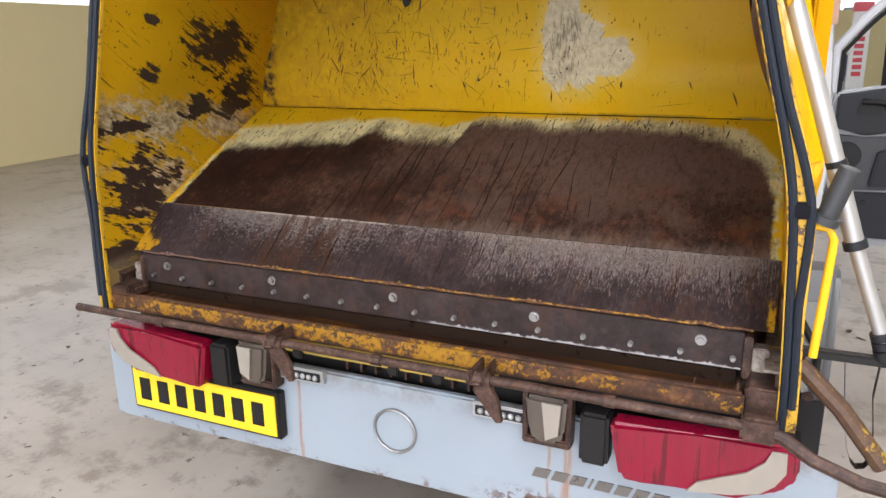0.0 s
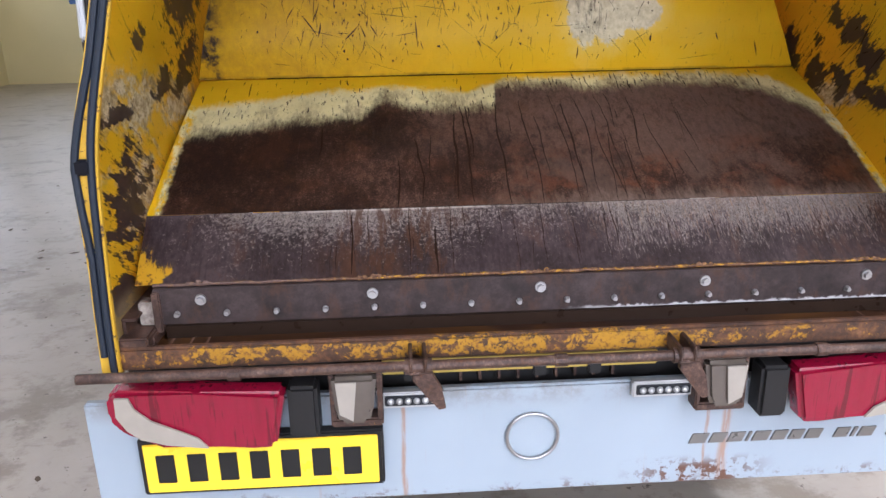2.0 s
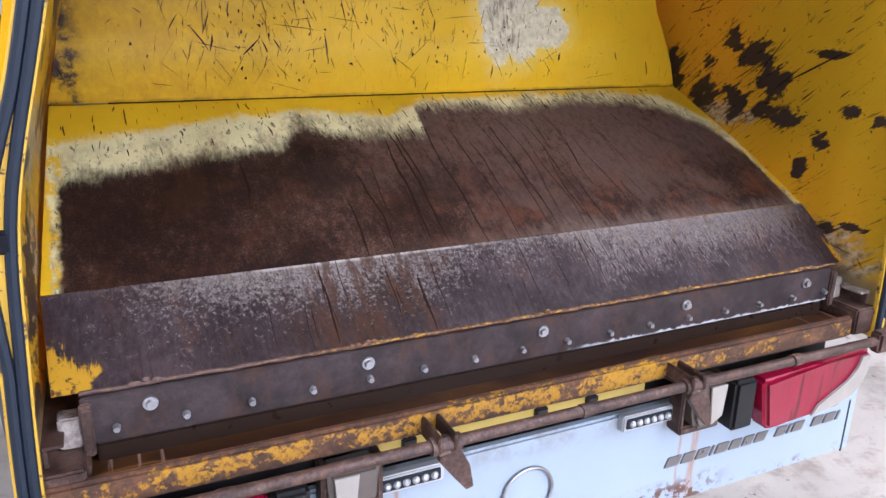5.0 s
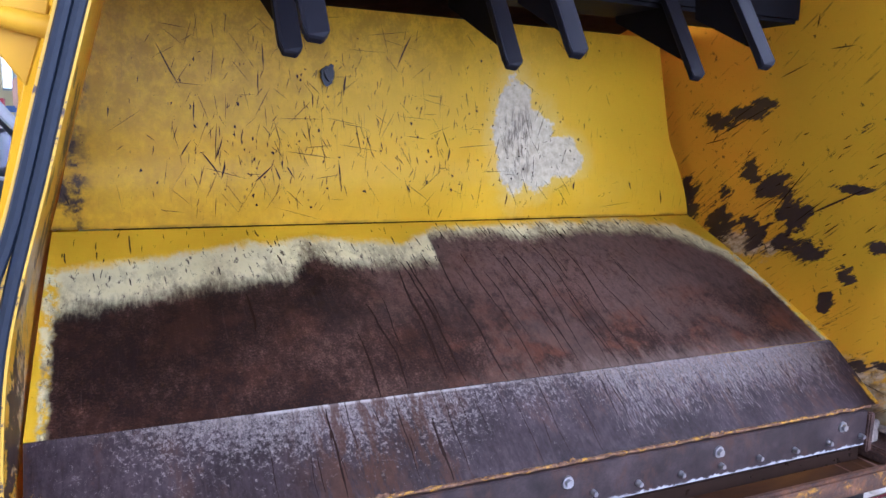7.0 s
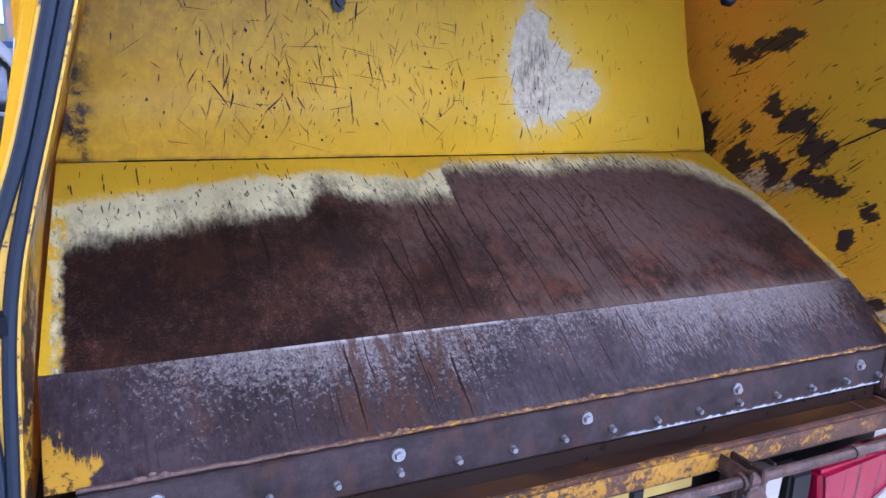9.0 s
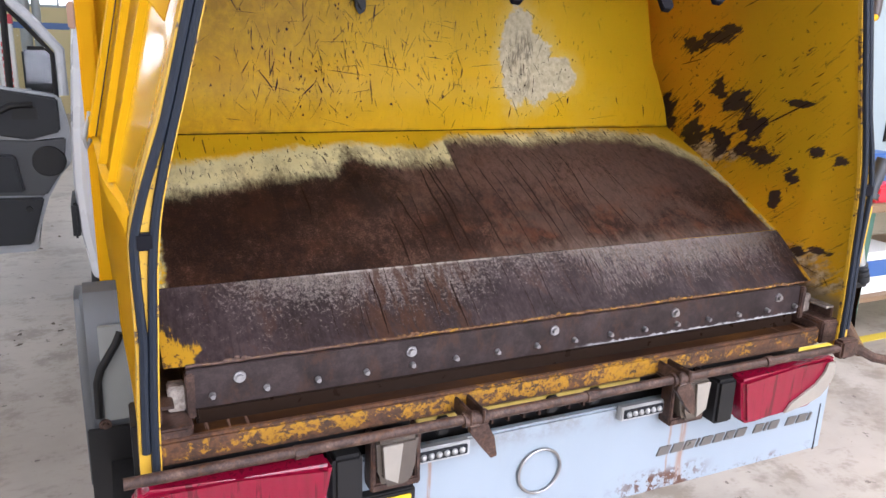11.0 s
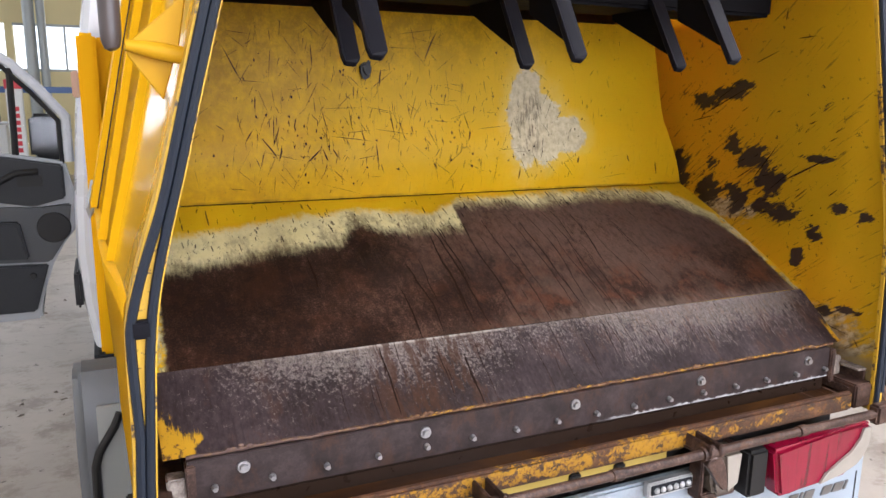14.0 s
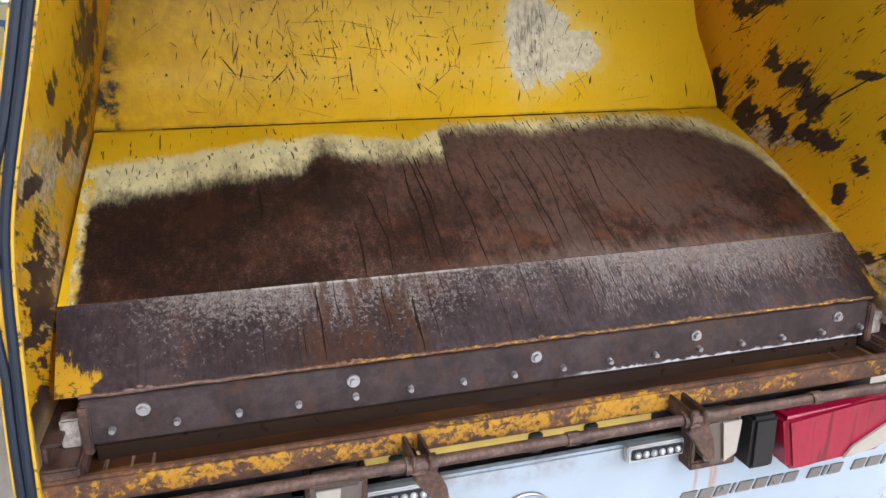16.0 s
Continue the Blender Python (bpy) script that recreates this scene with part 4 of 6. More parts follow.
for v in bm.verts:
    v.co.x *= 0.8 + 0.5 * noise.noise(v.co * 90)
    v.co.z *= 1.1 + 0.6 * noise.noise(v.co * 70 + Vector((5, 0, 0)))
bmesh.ops.transform(bm, matrix=Matrix.Translation(P(-0.256, 0.624, 0.716)), verts=bm.verts)
part("torn_spot", bm, M_BLACK, packer, "dark torn spot in the yellow sheet")

for sx in (-1, 1):
    xa, xb = sorted((sx * 0.802, sx * 0.834))
    part("guide_block", boxed(xa, xb, -0.004, 0.03, ZB - 0.056, ZB - 0.004, 0.003), M_BLOCK, packer, "worn pale guide block with rust")
    xa, xb = sorted((sx * 0.786, sx * 0.803))
    part("strip_bracket", boxed(xa, xb, -0.012, 0.02, ZB - 0.070, ZB + 0.020, 0.003), M_RUST, packer, "rusty end bracket")
BACK[0] = DRAWN

# hopper side walls with flange and double rubber seal
INNER = ((-0.13, 0.858), (0.0, 0.855), (0.15, 0.846), (0.30, 0.838), (0.39, 0.822), (0.49, 0.792), (0.65, 0.752), (0.80, 0.712), (1.05, 0.650))


def inner(z):
    """The wall's half width, rounded over."""
    return sum(lerp_table(INNER, z + 0.02 * k) for k in range(-4, 5)) / 9


def hopper_side(sx):
    side = empty("hopper_side")
    side.parent = truck
    zs = [-0.13 + 1.10 * i / 44 for i in range(45)]
    bm = bmesh.new()
    depths = [-0.044 + 0.018 * k for k in range(14)] + [0.22 + 0.105 * k for k in range(10)]
    rows = []
    for z in zs:
        fold = [max(0.0, min(1.0, (y - (0.118 - 0.20 * z - DRAWN)) / 0.055)) if sx > 0 else 0.0 for y in depths]
        rows.append([P(sx * (inner(z) + 0.001 - 0.007 * f), y, z) for y, f in zip(depths, fold)])
    strip_between(bm, rows)
    bmesh.ops.solidify(bm, geom=bm.faces[:], thickness=0.006 if sx > 0 else -0.006)
    part("side_sheet", bm, M_WALL_R if sx > 0 else M_WALL_L, side, "scraped yellow steel wall with dark torn patches", True)
    if sx > 0:
        bm = bmesh.new()
        random.seed(41)
        lines = [(0.257, 0.427, 0.075, 0.515, 0.0022), (0.360, 0.420, 0.235, 0.545, 0.0016), (0.215, 0.385, 0.165, 0.422, 0.0016), (0.530, 0.600, 0.315, 0.690, 0.0015), (0.500, 0.625, 0.345, 0.705, 0.0012),
                 (0.565, 0.585, 0.470, 0.605, 0.0014), (0.300, 0.400, 0.190, 0.480, 0.0012), (0.420, 0.420, 0.330, 0.470, 0.0014), (0.160, 0.070, 0.020, 0.045, 0.0014), (0.020, 0.045, 0.000, 0.020, 0.0012),
                 (0.300, 0.745, 0.215, 0.775, 0.0012), (0.190, 0.845, 0.180, 0.875, 0.0018), (0.160, 0.800, 0.100, 0.803, 0.0014)]
        for k in range(46):
            y, z = random.triangular(-0.02, 0.60, 0.33), random.triangular(0.08, 0.75, 0.40)
            l, a = random.uniform(0.006, 0.038), random.gauss(0.5, 0.25)
            lines.append((y, z, y - l * math.cos(a), z + l * math.sin(a), random.uniform(0.0005, 0.0016)))
        for y0, z0, y1, z1, wide in lines:
            d = Vector((y1 - y0, z1 - z0))
            side_way = Vector((-d.y, d.x)).normalized() * wide
            ring = [Vector((y0, z0)), Vector((y0, z0)) + d * 0.3 + side_way, Vector((y0, z0)) + d * 0.7 + side_way * 0.7, Vector((y1, z1)), Vector((y0, z0)) + d * 0.7 - side_way * 0.8, Vector((y0, z0)) + d * 0.3 - side_way]
            bm.faces.new([bm.verts.new(P(inner(p.y) + 0.001 - 0.007 * max(0.0, min(1.0, (p.x - DRAWN - (0.118 - 0.20 * p.y - DRAWN)) / 0.055)) - 0.0016, p.x, p.y)) for p in ring])
        tagged(part("scratch_marking", bm, M_GOUGE, side, "dark gouges raked across the yellow wall"), kind="stuff")
    bm = bmesh.new()
    rows = []
    for z in zs:
        i = inner(z) - 0.002
        wide = 0.036 + 0.012 * max(0.0, 1 - abs(z - 0.30) / 0.2)
        rows.append([P(sx * i, -0.042, z), P(sx * i, -0.052, z), P(sx * (i + wide), -0.052, z), P(sx * (i + wide), 0.0, z), P(sx * (i + wide - 0.012), 0.0, z), P(sx * (i + 0.010), -0.042, z), P(sx * i, -0.042, z)])
    strip_between(bm, rows)
    bmesh.ops.remove_doubles(bm, verts=bm.verts, dist=0.0001)
    flange = part("flange", bm, M_FLANGE, side, "chipped yellow steel edge flange", True)
    for which in (0, 1):
        pts = []
        for z in zs[(2 if which else 0):]:
            i = inner(z)
            spread = 0.016 * max(0.0, 1 - abs(z - 0.30) / 0.18)
            x = i + 0.0085 if which == 0 else i + 0.0225 + spread
            pts.append(P(sx * x, -0.056, z))
        part("rubber_seal", tube(bmesh.new(), pts, 0.0075, 8), M_SEAL, flange, "blue-black rubber seal strip", True)
    bm = boxed(sx * 0.858 - 0.016, sx * 0.858 + 0.016, -0.064, -0.050, ZB + 0.284, ZB + 0.314, 0.004)
    part("latch_pad", bm, M_TINE, flange, "dark latch pad between the seals")
    for xo, xi, z0, z1, mat, about in ((0.855, 0.848, -0.082, -0.028, M_RUST, "brown rusty channel web"), (0.857, 0.826, -0.028, -0.022, M_BLOCK if sx > 0 else M_RUST, "worn top flange of the guide channel"), (0.8475, 0.795, -0.085, -0.066, M_RUST, "brown rusty guide rail")):
        xa, xb = sorted((sx * xo, sx * xi))
        part("guide_rail", boxed(xa, xb, -0.026 if sx > 0 else -0.008, 1.0, ZB + z0, ZB + z1, 0.0012), mat, side, about)
    return side


hopper_side(-1), hopper_side(1)
# Unseen black sheet, added to shut light out behind the packer.
part("gap_blocker", boxed(-0.70, 0.70, 1.02, 1.03, ZB - 0.1, ZB + 0.94), M_BLACK, truck, "black sheet added behind the packer to keep the side gaps dark")
part("tray", boxed(-0.855, 0.855, -0.024, 1.0, ZB - 0.11, ZB - 0.086), M_TRAY, truck, "wet rusty brown hopper floor")
bm = boxed(-0.862, 0.797, -0.042, -0.022, ZB - 0.122, ZB - 0.072, 0.006)
part("loading_sill", bm, M_SILL, truck, "rust-eaten yellow sill bar", True)
for sx in (-1, 1):
    xa, xb = sorted((sx * 0.80, sx * 0.872 if sx > 0 else sx * 0.862))
    part("sill_end", boxed(xa, xb, -0.046 if sx > 0 else -0.034, 0.05, ZB - 0.118, ZB - 0.055, 0.004), M_RUST, truck, "brown rusty end block")

# hopper roof, dark cross beam and tines
part("hopper_roof", boxed(-0.74, 0.74, -0.10, 1.35, ZB + 1.03, ZB + 1.045), M_YEL, truck, "yellow hopper roof sheet")
BACK[0] = 0.0
part("body_roof", boxed(-0.755, 0.755, 0.995, 1.90, ZB + 0.955, ZB + 0.97, 0.003), M_GLOSS, truck, "yellow body roof sheet")
part("cross_beam", boxed(-0.64, 0.66, 0.17, 0.34, ZB + 0.852, ZB + 1.02, 0.008), M_DARK, truck, "black packer beam")
# Lining in dark rust, so its colour gives the shaded gap above the panel.
bm = strip_between(bmesh.new(), [[P(-0.70 + 1.4 * k / 8, y, z) for k in range(9)] for y, z in ((1.0, 0.86), (0.80, 0.90), (0.60, 0.945), (0.46, 1.0), (0.40, 1.028))])
bmesh.ops.solidify(bm, geom=bm.faces[:], thickness=0.004)
part("roof_lining", bm, M_RUST, truck, "grimy brown sheet under the roof, darkened as a shaded gap", True)


def tine(x, y, tip, reach):
    """A sloping flat blade with a chamfered tip, and a web plate running back from it to the beam."""
    bm = bmesh.new()
    slab(bm, [P(x - 0.018, y, tip + 0.018), P(x - 0.011, y, tip + 0.002), P(x + 0.010, y, tip), P(x + 0.018, y, tip + 0.010), P(x + 0.018, y + 0.17, tip + 0.28), P(x - 0.018, y + 0.17, tip + 0.28)], 0.014, (0, 0.85, -0.5))
    bmesh.ops.bevel(bm, geom=bm.edges[:], offset=0.002, segments=1, affect="EDGES")
    blade = part("tine", bm, M_TINE, truck, "dark steel comb tine")
    bm = slab(bmesh.new(), [P(x - 0.007, y + 0.040, tip + 0.034), P(x - 0.007, y + 0.05 + reach, tip + 0.045 + 0.40 * reach), P(x - 0.007, y + 0.07 + reach, tip + 0.28), P(x - 0.007, y + 0.17, tip + 0.28)], 0.012, (1, 0, 0))
    part("web_plate", bm, M_DARK, blade, "black web plate")


for x in (-0.471, -0.104, 0.288):
    tine(x, 0.065, 0.711 + 0.009 * x, 0.20)
for x in (-0.480, -0.096, 0.276):
    tine(x, -0.105, 0.719 + 0.016 * x, 0.12)
BACK[0] = DRAWN

# rear bumper, lamps, control rod
def white_panel():
    n = Nodes("white_panel_paint")
    c = n.mix(n.noise(3, 5), (0.24, 0.28, 0.325), (0.29, 0.335, 0.38))
    run = n.m("MULTIPLY", n.step(n.noise(1, 5, 0.65, n.scaled(46, 1, 1.5), 0.2), 0.60, 0.69), n.step(n.noise(2.5), 0.42, 0.6))
    c = n.mix(n.m("MULTIPLY", run, 0.5), c, (0.30, 0.17, 0.09))
    for rx, rw in ((0.437, 0.016), (0.392, 0.006), (-0.30, 0.008)):
        off = n.m("ABSOLUTE", n.m("ADD", n.m("SUBTRACT", n.x, rx), n.m("MULTIPLY", n.m("SUBTRACT", n.noise(1, 3, 0.5, n.scaled(20, 1, 9)), 0.5), 0.02)))
        c = n.mix(n.m("MULTIPLY", n.m("MULTIPLY", n.step(off, rw, rw * 0.2), n.step(n.noise(1, 6, 0.7, n.scaled(90, 1, 7)), 0.34, 0.56)), 0.75), c, (0.26, 0.13, 0.06))
    grime = n.m("MULTIPLY", n.step(n.z, ZB - 0.30, ZB - 0.24), n.step(n.noise(12, 6, 0.7), 0.40, 0.60))
    c = n.mix(n.m("MULTIPLY", grime, 0.5), c, (0.13, 0.10, 0.07))
    rot = n.m("MULTIPLY", n.step(n.m("ABSOLUTE", n.m("SUBTRACT", n.x, 0.38)), 0.20, 0.06), n.step(n.z, ZB - 0.43, ZB - 0.47))
    c = n.mix(n.m("MULTIPLY", rot, n.step(n.noise(24, 7, 0.7), 0.50, 0.54)), c, (0.085, 0.035, 0.018))
    low = n.step(n.m("ADD", n.z, n.m("MULTIPLY", n.noise(8, 6, 0.7), 0.10)), ZB - 0.43, ZB - 0.47)
    c = n.mix(n.m("MULTIPLY", low, n.step(n.noise(22, 7, 0.7), 0.52, 0.58)), c, (0.09, 0.045, 0.03))
    return n.done(c, 0.32)


M_PANEL = white_panel()
panel = part("bumper_panel", boxed(-0.985, 0.985, 0.035, 0.06, ZB - 0.51, ZB - 0.235, 0.006), M_PANEL, truck, "white rear panel with rust runs")
part("panel_joint", boxed(0.955, 0.959, 0.0335, 0.036, ZB - 0.51, ZB - 0.36), M_BLACK, panel)
x = 0.352
for w in (0.044, 0.040, 0.040, 0.012, 0.042, 0.038, 0.036, 0.040, 0.0, 0.038, 0.014, 0.040, 0.0, 0.040, 0.042, 0.014):
    if w:
        z = -0.390 - 0.004 * (x - 0.35)
        bm = slab(bmesh.new(), [P(x, 0.036, z - 0.012), P(x + w - 0.006, 0.036, z - 0.012), P(x + w + 0.004, 0.036, z + 0.012), P(x + 0.010, 0.036, z + 0.012)], 0.005, (0, -1, 0))
        if w > 0.02:
            inner_face = min(bm.faces, key=lambda f: f.calc_center_median().y)
            bmesh.ops.inset_individual(bm, faces=[inner_face], thickness=0.0045, depth=-0.004)
        part("badge_bar", bm, M_BADGE, panel, "dull chrome badge bar")
    x += (w or 0.022) + 0.003
bm = bmesh.new()
tube(bm, [P(-0.01 + 0.058 * math.cos(a), 0.03, -0.362 + 0.058 * math.sin(a)) for a in (2 * math.pi * k / 36 for k in range(37))], 0.004, 8)
part("badge_ring", bm, M_ZINC, panel, "chrome ring badge", True)
part("frame_bar", boxed(-0.34, 0.26, 0.02, 0.06, ZB - 0.188, ZB - 0.154, 0.003), M_DULLY, truck, "dull yellow frame bar under the sill")
for x in (-0.28, 0.0, 0.12):
    part("frame_clip", boxed(x - 0.014, x + 0.014, 0.010, 0.024, ZB - 0.200, ZB - 0.158, 0.003), M_BLACK, truck, "black clip on the frame bar")
part("frame_rear", boxed(-0.9, 0.9, 0.09, 0.2, ZB - 0.26, ZB - 0.10, 0.003), M_BLACK, truck, "dark rear frame member")
for k in range(9):
    x = -0.17 + 0.043 * k
    part("radiator_slat", boxed(x, x + 0.006, 0.07, 0.09, ZB - 0.235, ZB - 0.19), M_RUST, truck)
part("under_panel", boxed(-0.95, 0.95, 0.06, 0.9, ZB - 0.50, ZB - 0.49), M_BLACK, truck, "dark underside panel")

bm = tube(bmesh.new(), [P(-0.92, -0.10, -0.105), P(-0.30, -0.10, -0.106), P(0.22, -0.10, -0.107), P(0.80, -0.10, -0.108)], 0.0105)
for x in (-0.62, 0.02, 0.55):
    tube(bm, [P(x - 0.012, -0.10, -0.107), P(x + 0.012, -0.10, -0.107)], 0.0135, 10)
rod = part("control_rod", bm, M_RUST, truck, "brown rusty control rod", True)
for x in (-0.27, 0.265):
    bm = bmesh.new()
    box(bm, x - 0.012, x + 0.012, -0.118, -0.03, ZB - 0.120, ZB - 0.112, 0.002)
    box(bm, x - 0.012, x - 0.004, -0.118, -0.03, ZB - 0.114, ZB - 0.083, 0.002)
    box(bm, x + 0.016, x + 0.024, -0.118, -0.03, ZB - 0.114, ZB - 0.083, 0.002)
    tube(bm, [P(x - 0.02, -0.10, -0.107), P(x + 0.034, -0.10, -0.107)], 0.016, 10)
    slab(bm, [P(x - 0.002, -0.108, -0.095), P(x + 0.026, -0.108, -0.105), P(x + 0.052, -0.108, -0.155), P(x + 0.060, -0.108, -0.200), P(x + 0.046, -0.108, -0.203), P(x + 0.026, -0.108, -0.178), P(x - 0.006, -0.108, -0.135)], 0.014, (0, 1, 0))
    bmesh.ops.bevel(bm, geom=[e for e in bm.edges if e.calc_length() > 0.012], offset=0.0015, segments=1, affect="EDGES")
    part("rod_hook", bm, M_RUST, rod, "rusty hook bracket")
bm = bmesh.new()
box(bm, 0.795, 0.86, -0.115, -0.085, ZB - 0.135, ZB - 0.085, 0.006)
tube(bm, [P(0.83, -0.10, -0.11), P(0.87, -0.105, -0.118), P(0.92, -0.115, -0.145), P(1.00, -0.13, -0.165), P(1.05, -0.13, -0.17)], 0.013, 10)
part("lever_arm", bm, M_RUST, rod, "rusty bent lever arm", True)
bm = tube(bmesh.new(), [P(0.885, 0.03, -0.02), P(0.97, 0.02, -0.10), P(1.05, 0.01, -0.20)], 0.018, 10)
part("side_brace", bm, M_BRACE, truck, "rubbed yellow diagonal brace", True)


def lens_red():
    n = Nodes("streaked_red_lens")
    st = n.noise(1, 5, 0.6, n.scaled(60, 60, 3))
    c = n.mix(st, (0.13, 0.002, 0.012), (0.26, 0.005, 0.030))
    c = n.mix(n.m("MULTIPLY", n.step(st, 0.54, 0.62), 0.8), c, (0.070, 0.003, 0.008))
    n.bump(n.node("ShaderNodeTexWave", n.scaled(40, 1, 1)).outputs["Fac"], 0.1, 0.001)
    return n.done(c, 0.16)


M_LENS = lens_red()


def lamps(sx):
    def x(v):
        return sx * v
    bm = bmesh.new()
    slab(bm, [P(x(0.54), -0.045, -0.185), P(x(0.72), -0.045, -0.178), P(x(0.890), -0.034, -0.172), P(x(0.908), -0.030, -0.190), P(x(0.910), -0.030, -0.238), P(x(0.895), -0.030, -0.266), P(x(0.86), -0.034, -0.288), P(x(0.80), -0.038, -0.303), P(x(0.60), -0.045, -0.318), P(x(0.566), -0.045, -0.314)], 0.06, (0, 1, 0))
    bmesh.ops.bevel(bm, geom=bm.edges[:], offset=0.011, segments=3, affect="EDGES")
    lamp = part("tail_lamp", bm, M_LENS, truck, "streaked red tail lamp", True)
    bm = slab(bmesh.new(), [P(x(0.705), -0.0425, -0.304), P(x(0.724), -0.0425, -0.280), P(x(0.766), -0.0415, -0.260), P(x(0.815), -0.0395, -0.238), P(x(0.846), -0.0375, -0.210), P(x(0.856), -0.037, -0.184), P(x(0.884), -0.0355, -0.184), P(x(0.886), -0.0355, -0.226), P(x(0.868), -0.036, -0.258), P(x(0.842), -0.037, -0.280), P(x(0.79), -0.0395, -0.294)], 0.006, (0, -1, 0))
    part("clear_lens", bm, M_CLEAR, lamp, "yellowed clear lens")
    xa, xb = sorted((x(0.475), x(0.538)))
    part("lamp_housing", boxed(xa, xb, -0.03, 0.03, ZB - 0.305, ZB - 0.182, 0.008), M_BLACK, lamp, "black lamp housing", True)
    bm = slab(bmesh.new(), [P(x(0.350), -0.030, -0.165), P(x(0.446), -0.030, -0.165), P(x(0.440), -0.030, -0.250), P(x(0.428), -0.030, -0.276), P(x(0.372), -0.030, -0.276), P(x(0.360), -0.030, -0.250)], 0.058, (0, 1, 0))
    bmesh.ops.bevel(bm, geom=bm.edges[:], offset=0.009, segments=2, affect="EDGES")
    rev = part("reversing_lamp", bm, M_SMOKE, truck, "smoky glass reversing lamp with brown grime", True)
    bm = slab(bmesh.new(), [P(x(0.392), -0.0335, -0.172), P(x(0.436), -0.0335, -0.172), P(x(0.430), -0.0335, -0.246), P(x(0.402), -0.0335, -0.262)], 0.004, (0, -1, 0))
    part("clear_lens", bm, M_CLEAR, rev, "clouded clear lens")
    bm = bmesh.new()
    xa, xb = sorted((x(0.340), x(0.452)))
    box(bm, xa, xb, -0.012, 0.032, ZB - 0.292, ZB - 0.272, 0.004)
    for v in (0.340, 0.440):
        xa, xb = sorted((x(v), x(v + 0.012)))
        box(bm, xa, xb, -0.010, 0.032, ZB - 0.285, ZB - 0.16, 0.003)
    part("lamp_rim", bm, M_RUST, rev, "rusty lamp rim")
    xa, xb = sorted((x(0.208), x(0.345)))
    led = part("led_lamp", boxed(xa, xb, 0.016, 0.036, ZB - 0.267, ZB - 0.229, 0.003), M_STEEL, truck, "small lamp with a row of diodes")
    xa, xb = sorted((x(0.216), x(0.337)))
    part("led_window", boxed(xa, xb, 0.012, 0.018, ZB - 0.260, ZB - 0.236, 0.002), M_GREY, led)
    for i in range(6):
        bm = bmesh.new()
        bmesh.ops.create_uvsphere(bm, u_segments=10, v_segments=6, radius=0.008, matrix=Matrix.Translation(P(x(0.230 + 0.0188 * i), 0.013, -0.248)))
        part("diode", bm, M_STEEL, led, "", True)


lamps(1), lamps(-1)
plate = part("number_plate", boxed(-0.86, -0.356, -0.002, 0.004, ZB - 0.44, ZB - 0.32, 0.002), M_PLATEY, truck, "yellow number plate with plain dark bars")
for i in range(7):
    part("plate_bar", boxed(-0.835 + 0.067 * i, -0.835 + 0.067 * i + 0.040, -0.004, -0.0015, ZB - 0.415, ZB - 0.345, 0.001), M_BLACK, plate)
part("plate_holder", boxed(-0.872, -0.344, 0.004, 0.034, ZB - 0.45, ZB - 0.31, 0.004), M_BLACK, truck, "black number plate holder")

# pull handle with grey grip on the hopper's outer edge, closing strut on the other
bm = bmesh.new()
tube(bm, [P(0.905, -0.03, 0.02), P(0.915, -0.03, 0.245), P(0.905, -0.03, 0.265), P(0.88, -0.03, 0.268)], 0.008, 10)
handle = part("pull_handle", bm, M_YEL, truck, "yellow bent pull handle", True)
bm = tube(bmesh.new(), [P(0.898, -0.035, 0.285), P(0.925, -0.04, 0.375)], 0.018, 14)
tube(bm, [P(0.894, -0.034, 0.276), P(0.899, -0.035, 0.290)], 0.026, 14)
part("grip", bm, M_GREYL, handle, "grey rubber grip", True)
for sx in (-1, 1):
    bm = bmesh.new()
    slab(bm, [P(sx * 0.760, 0.000, 0.80), P(sx * 0.848, 0.000, 0.722), P(sx * 0.848, 0.000, 0.712), P(sx * 0.775, 0.000, 0.715)], 0.006, (0, 1, 0))
    slab(bm, [P(sx * 0.770, 0.014, 0.735), P(sx * 0.848, 0.014, 0.720), P(sx * 0.848, 0.014, 0.706), P(sx * 0.800, 0.014, 0.640)], 0.006, (0, 1, 0))
    bmesh.ops.bevel(bm, geom=bm.edges[:], offset=0.002, segments=1, affect="EDGES")
    tube(bm, [P(sx * 0.765, 0.0, 0.706), P(sx * 0.810, 0.0, 0.714), P(sx * 0.850, 0.0, 0.720)], [0.014, 0.013, 0.008], 14)
    arm = part("strut_bracket", bm, M_ARM, truck, "yellow folded strut bracket with a round lug", True)
    bm = tube(bmesh.new(), [P(sx * 0.866, 0.02, 0.712), P(sx * 0.867, 0.02, 0.716), P(sx * 0.868, 0.02, 0.726), P(sx * 0.868, 0.02, 0.74), P(sx * 0.870, 0.03, 1.30)], [0.004, 0.011, 0.0145, 0.0155, 0.0155], 16)
    part("closing_strut", bm, M_STRUT, arm, "brown-grey closing strut with a rounded end", True)
BACK[0] = 0.0

# telescopic stay with black clamps and a hanging strap
bm = tube(bmesh.new(), [(0.80, 0.02, 1.71), (0.873, 0.0, 1.50), (0.954, 0.0, 1.257)], 0.0165, 16)
stay = part("telescopic_stay", bm, M_STEEL, truck, "silver telescopic tube with black clamps", True)
bm = tube(bmesh.new(), [(0.954, 0.0, 1.257), (1.021, 0.0, 1.079), (1.035, 0.0, 1.04)], 0.0135, 16)
part("inner_tube", bm, M_STEEL, stay, "thinner silver tube", True)
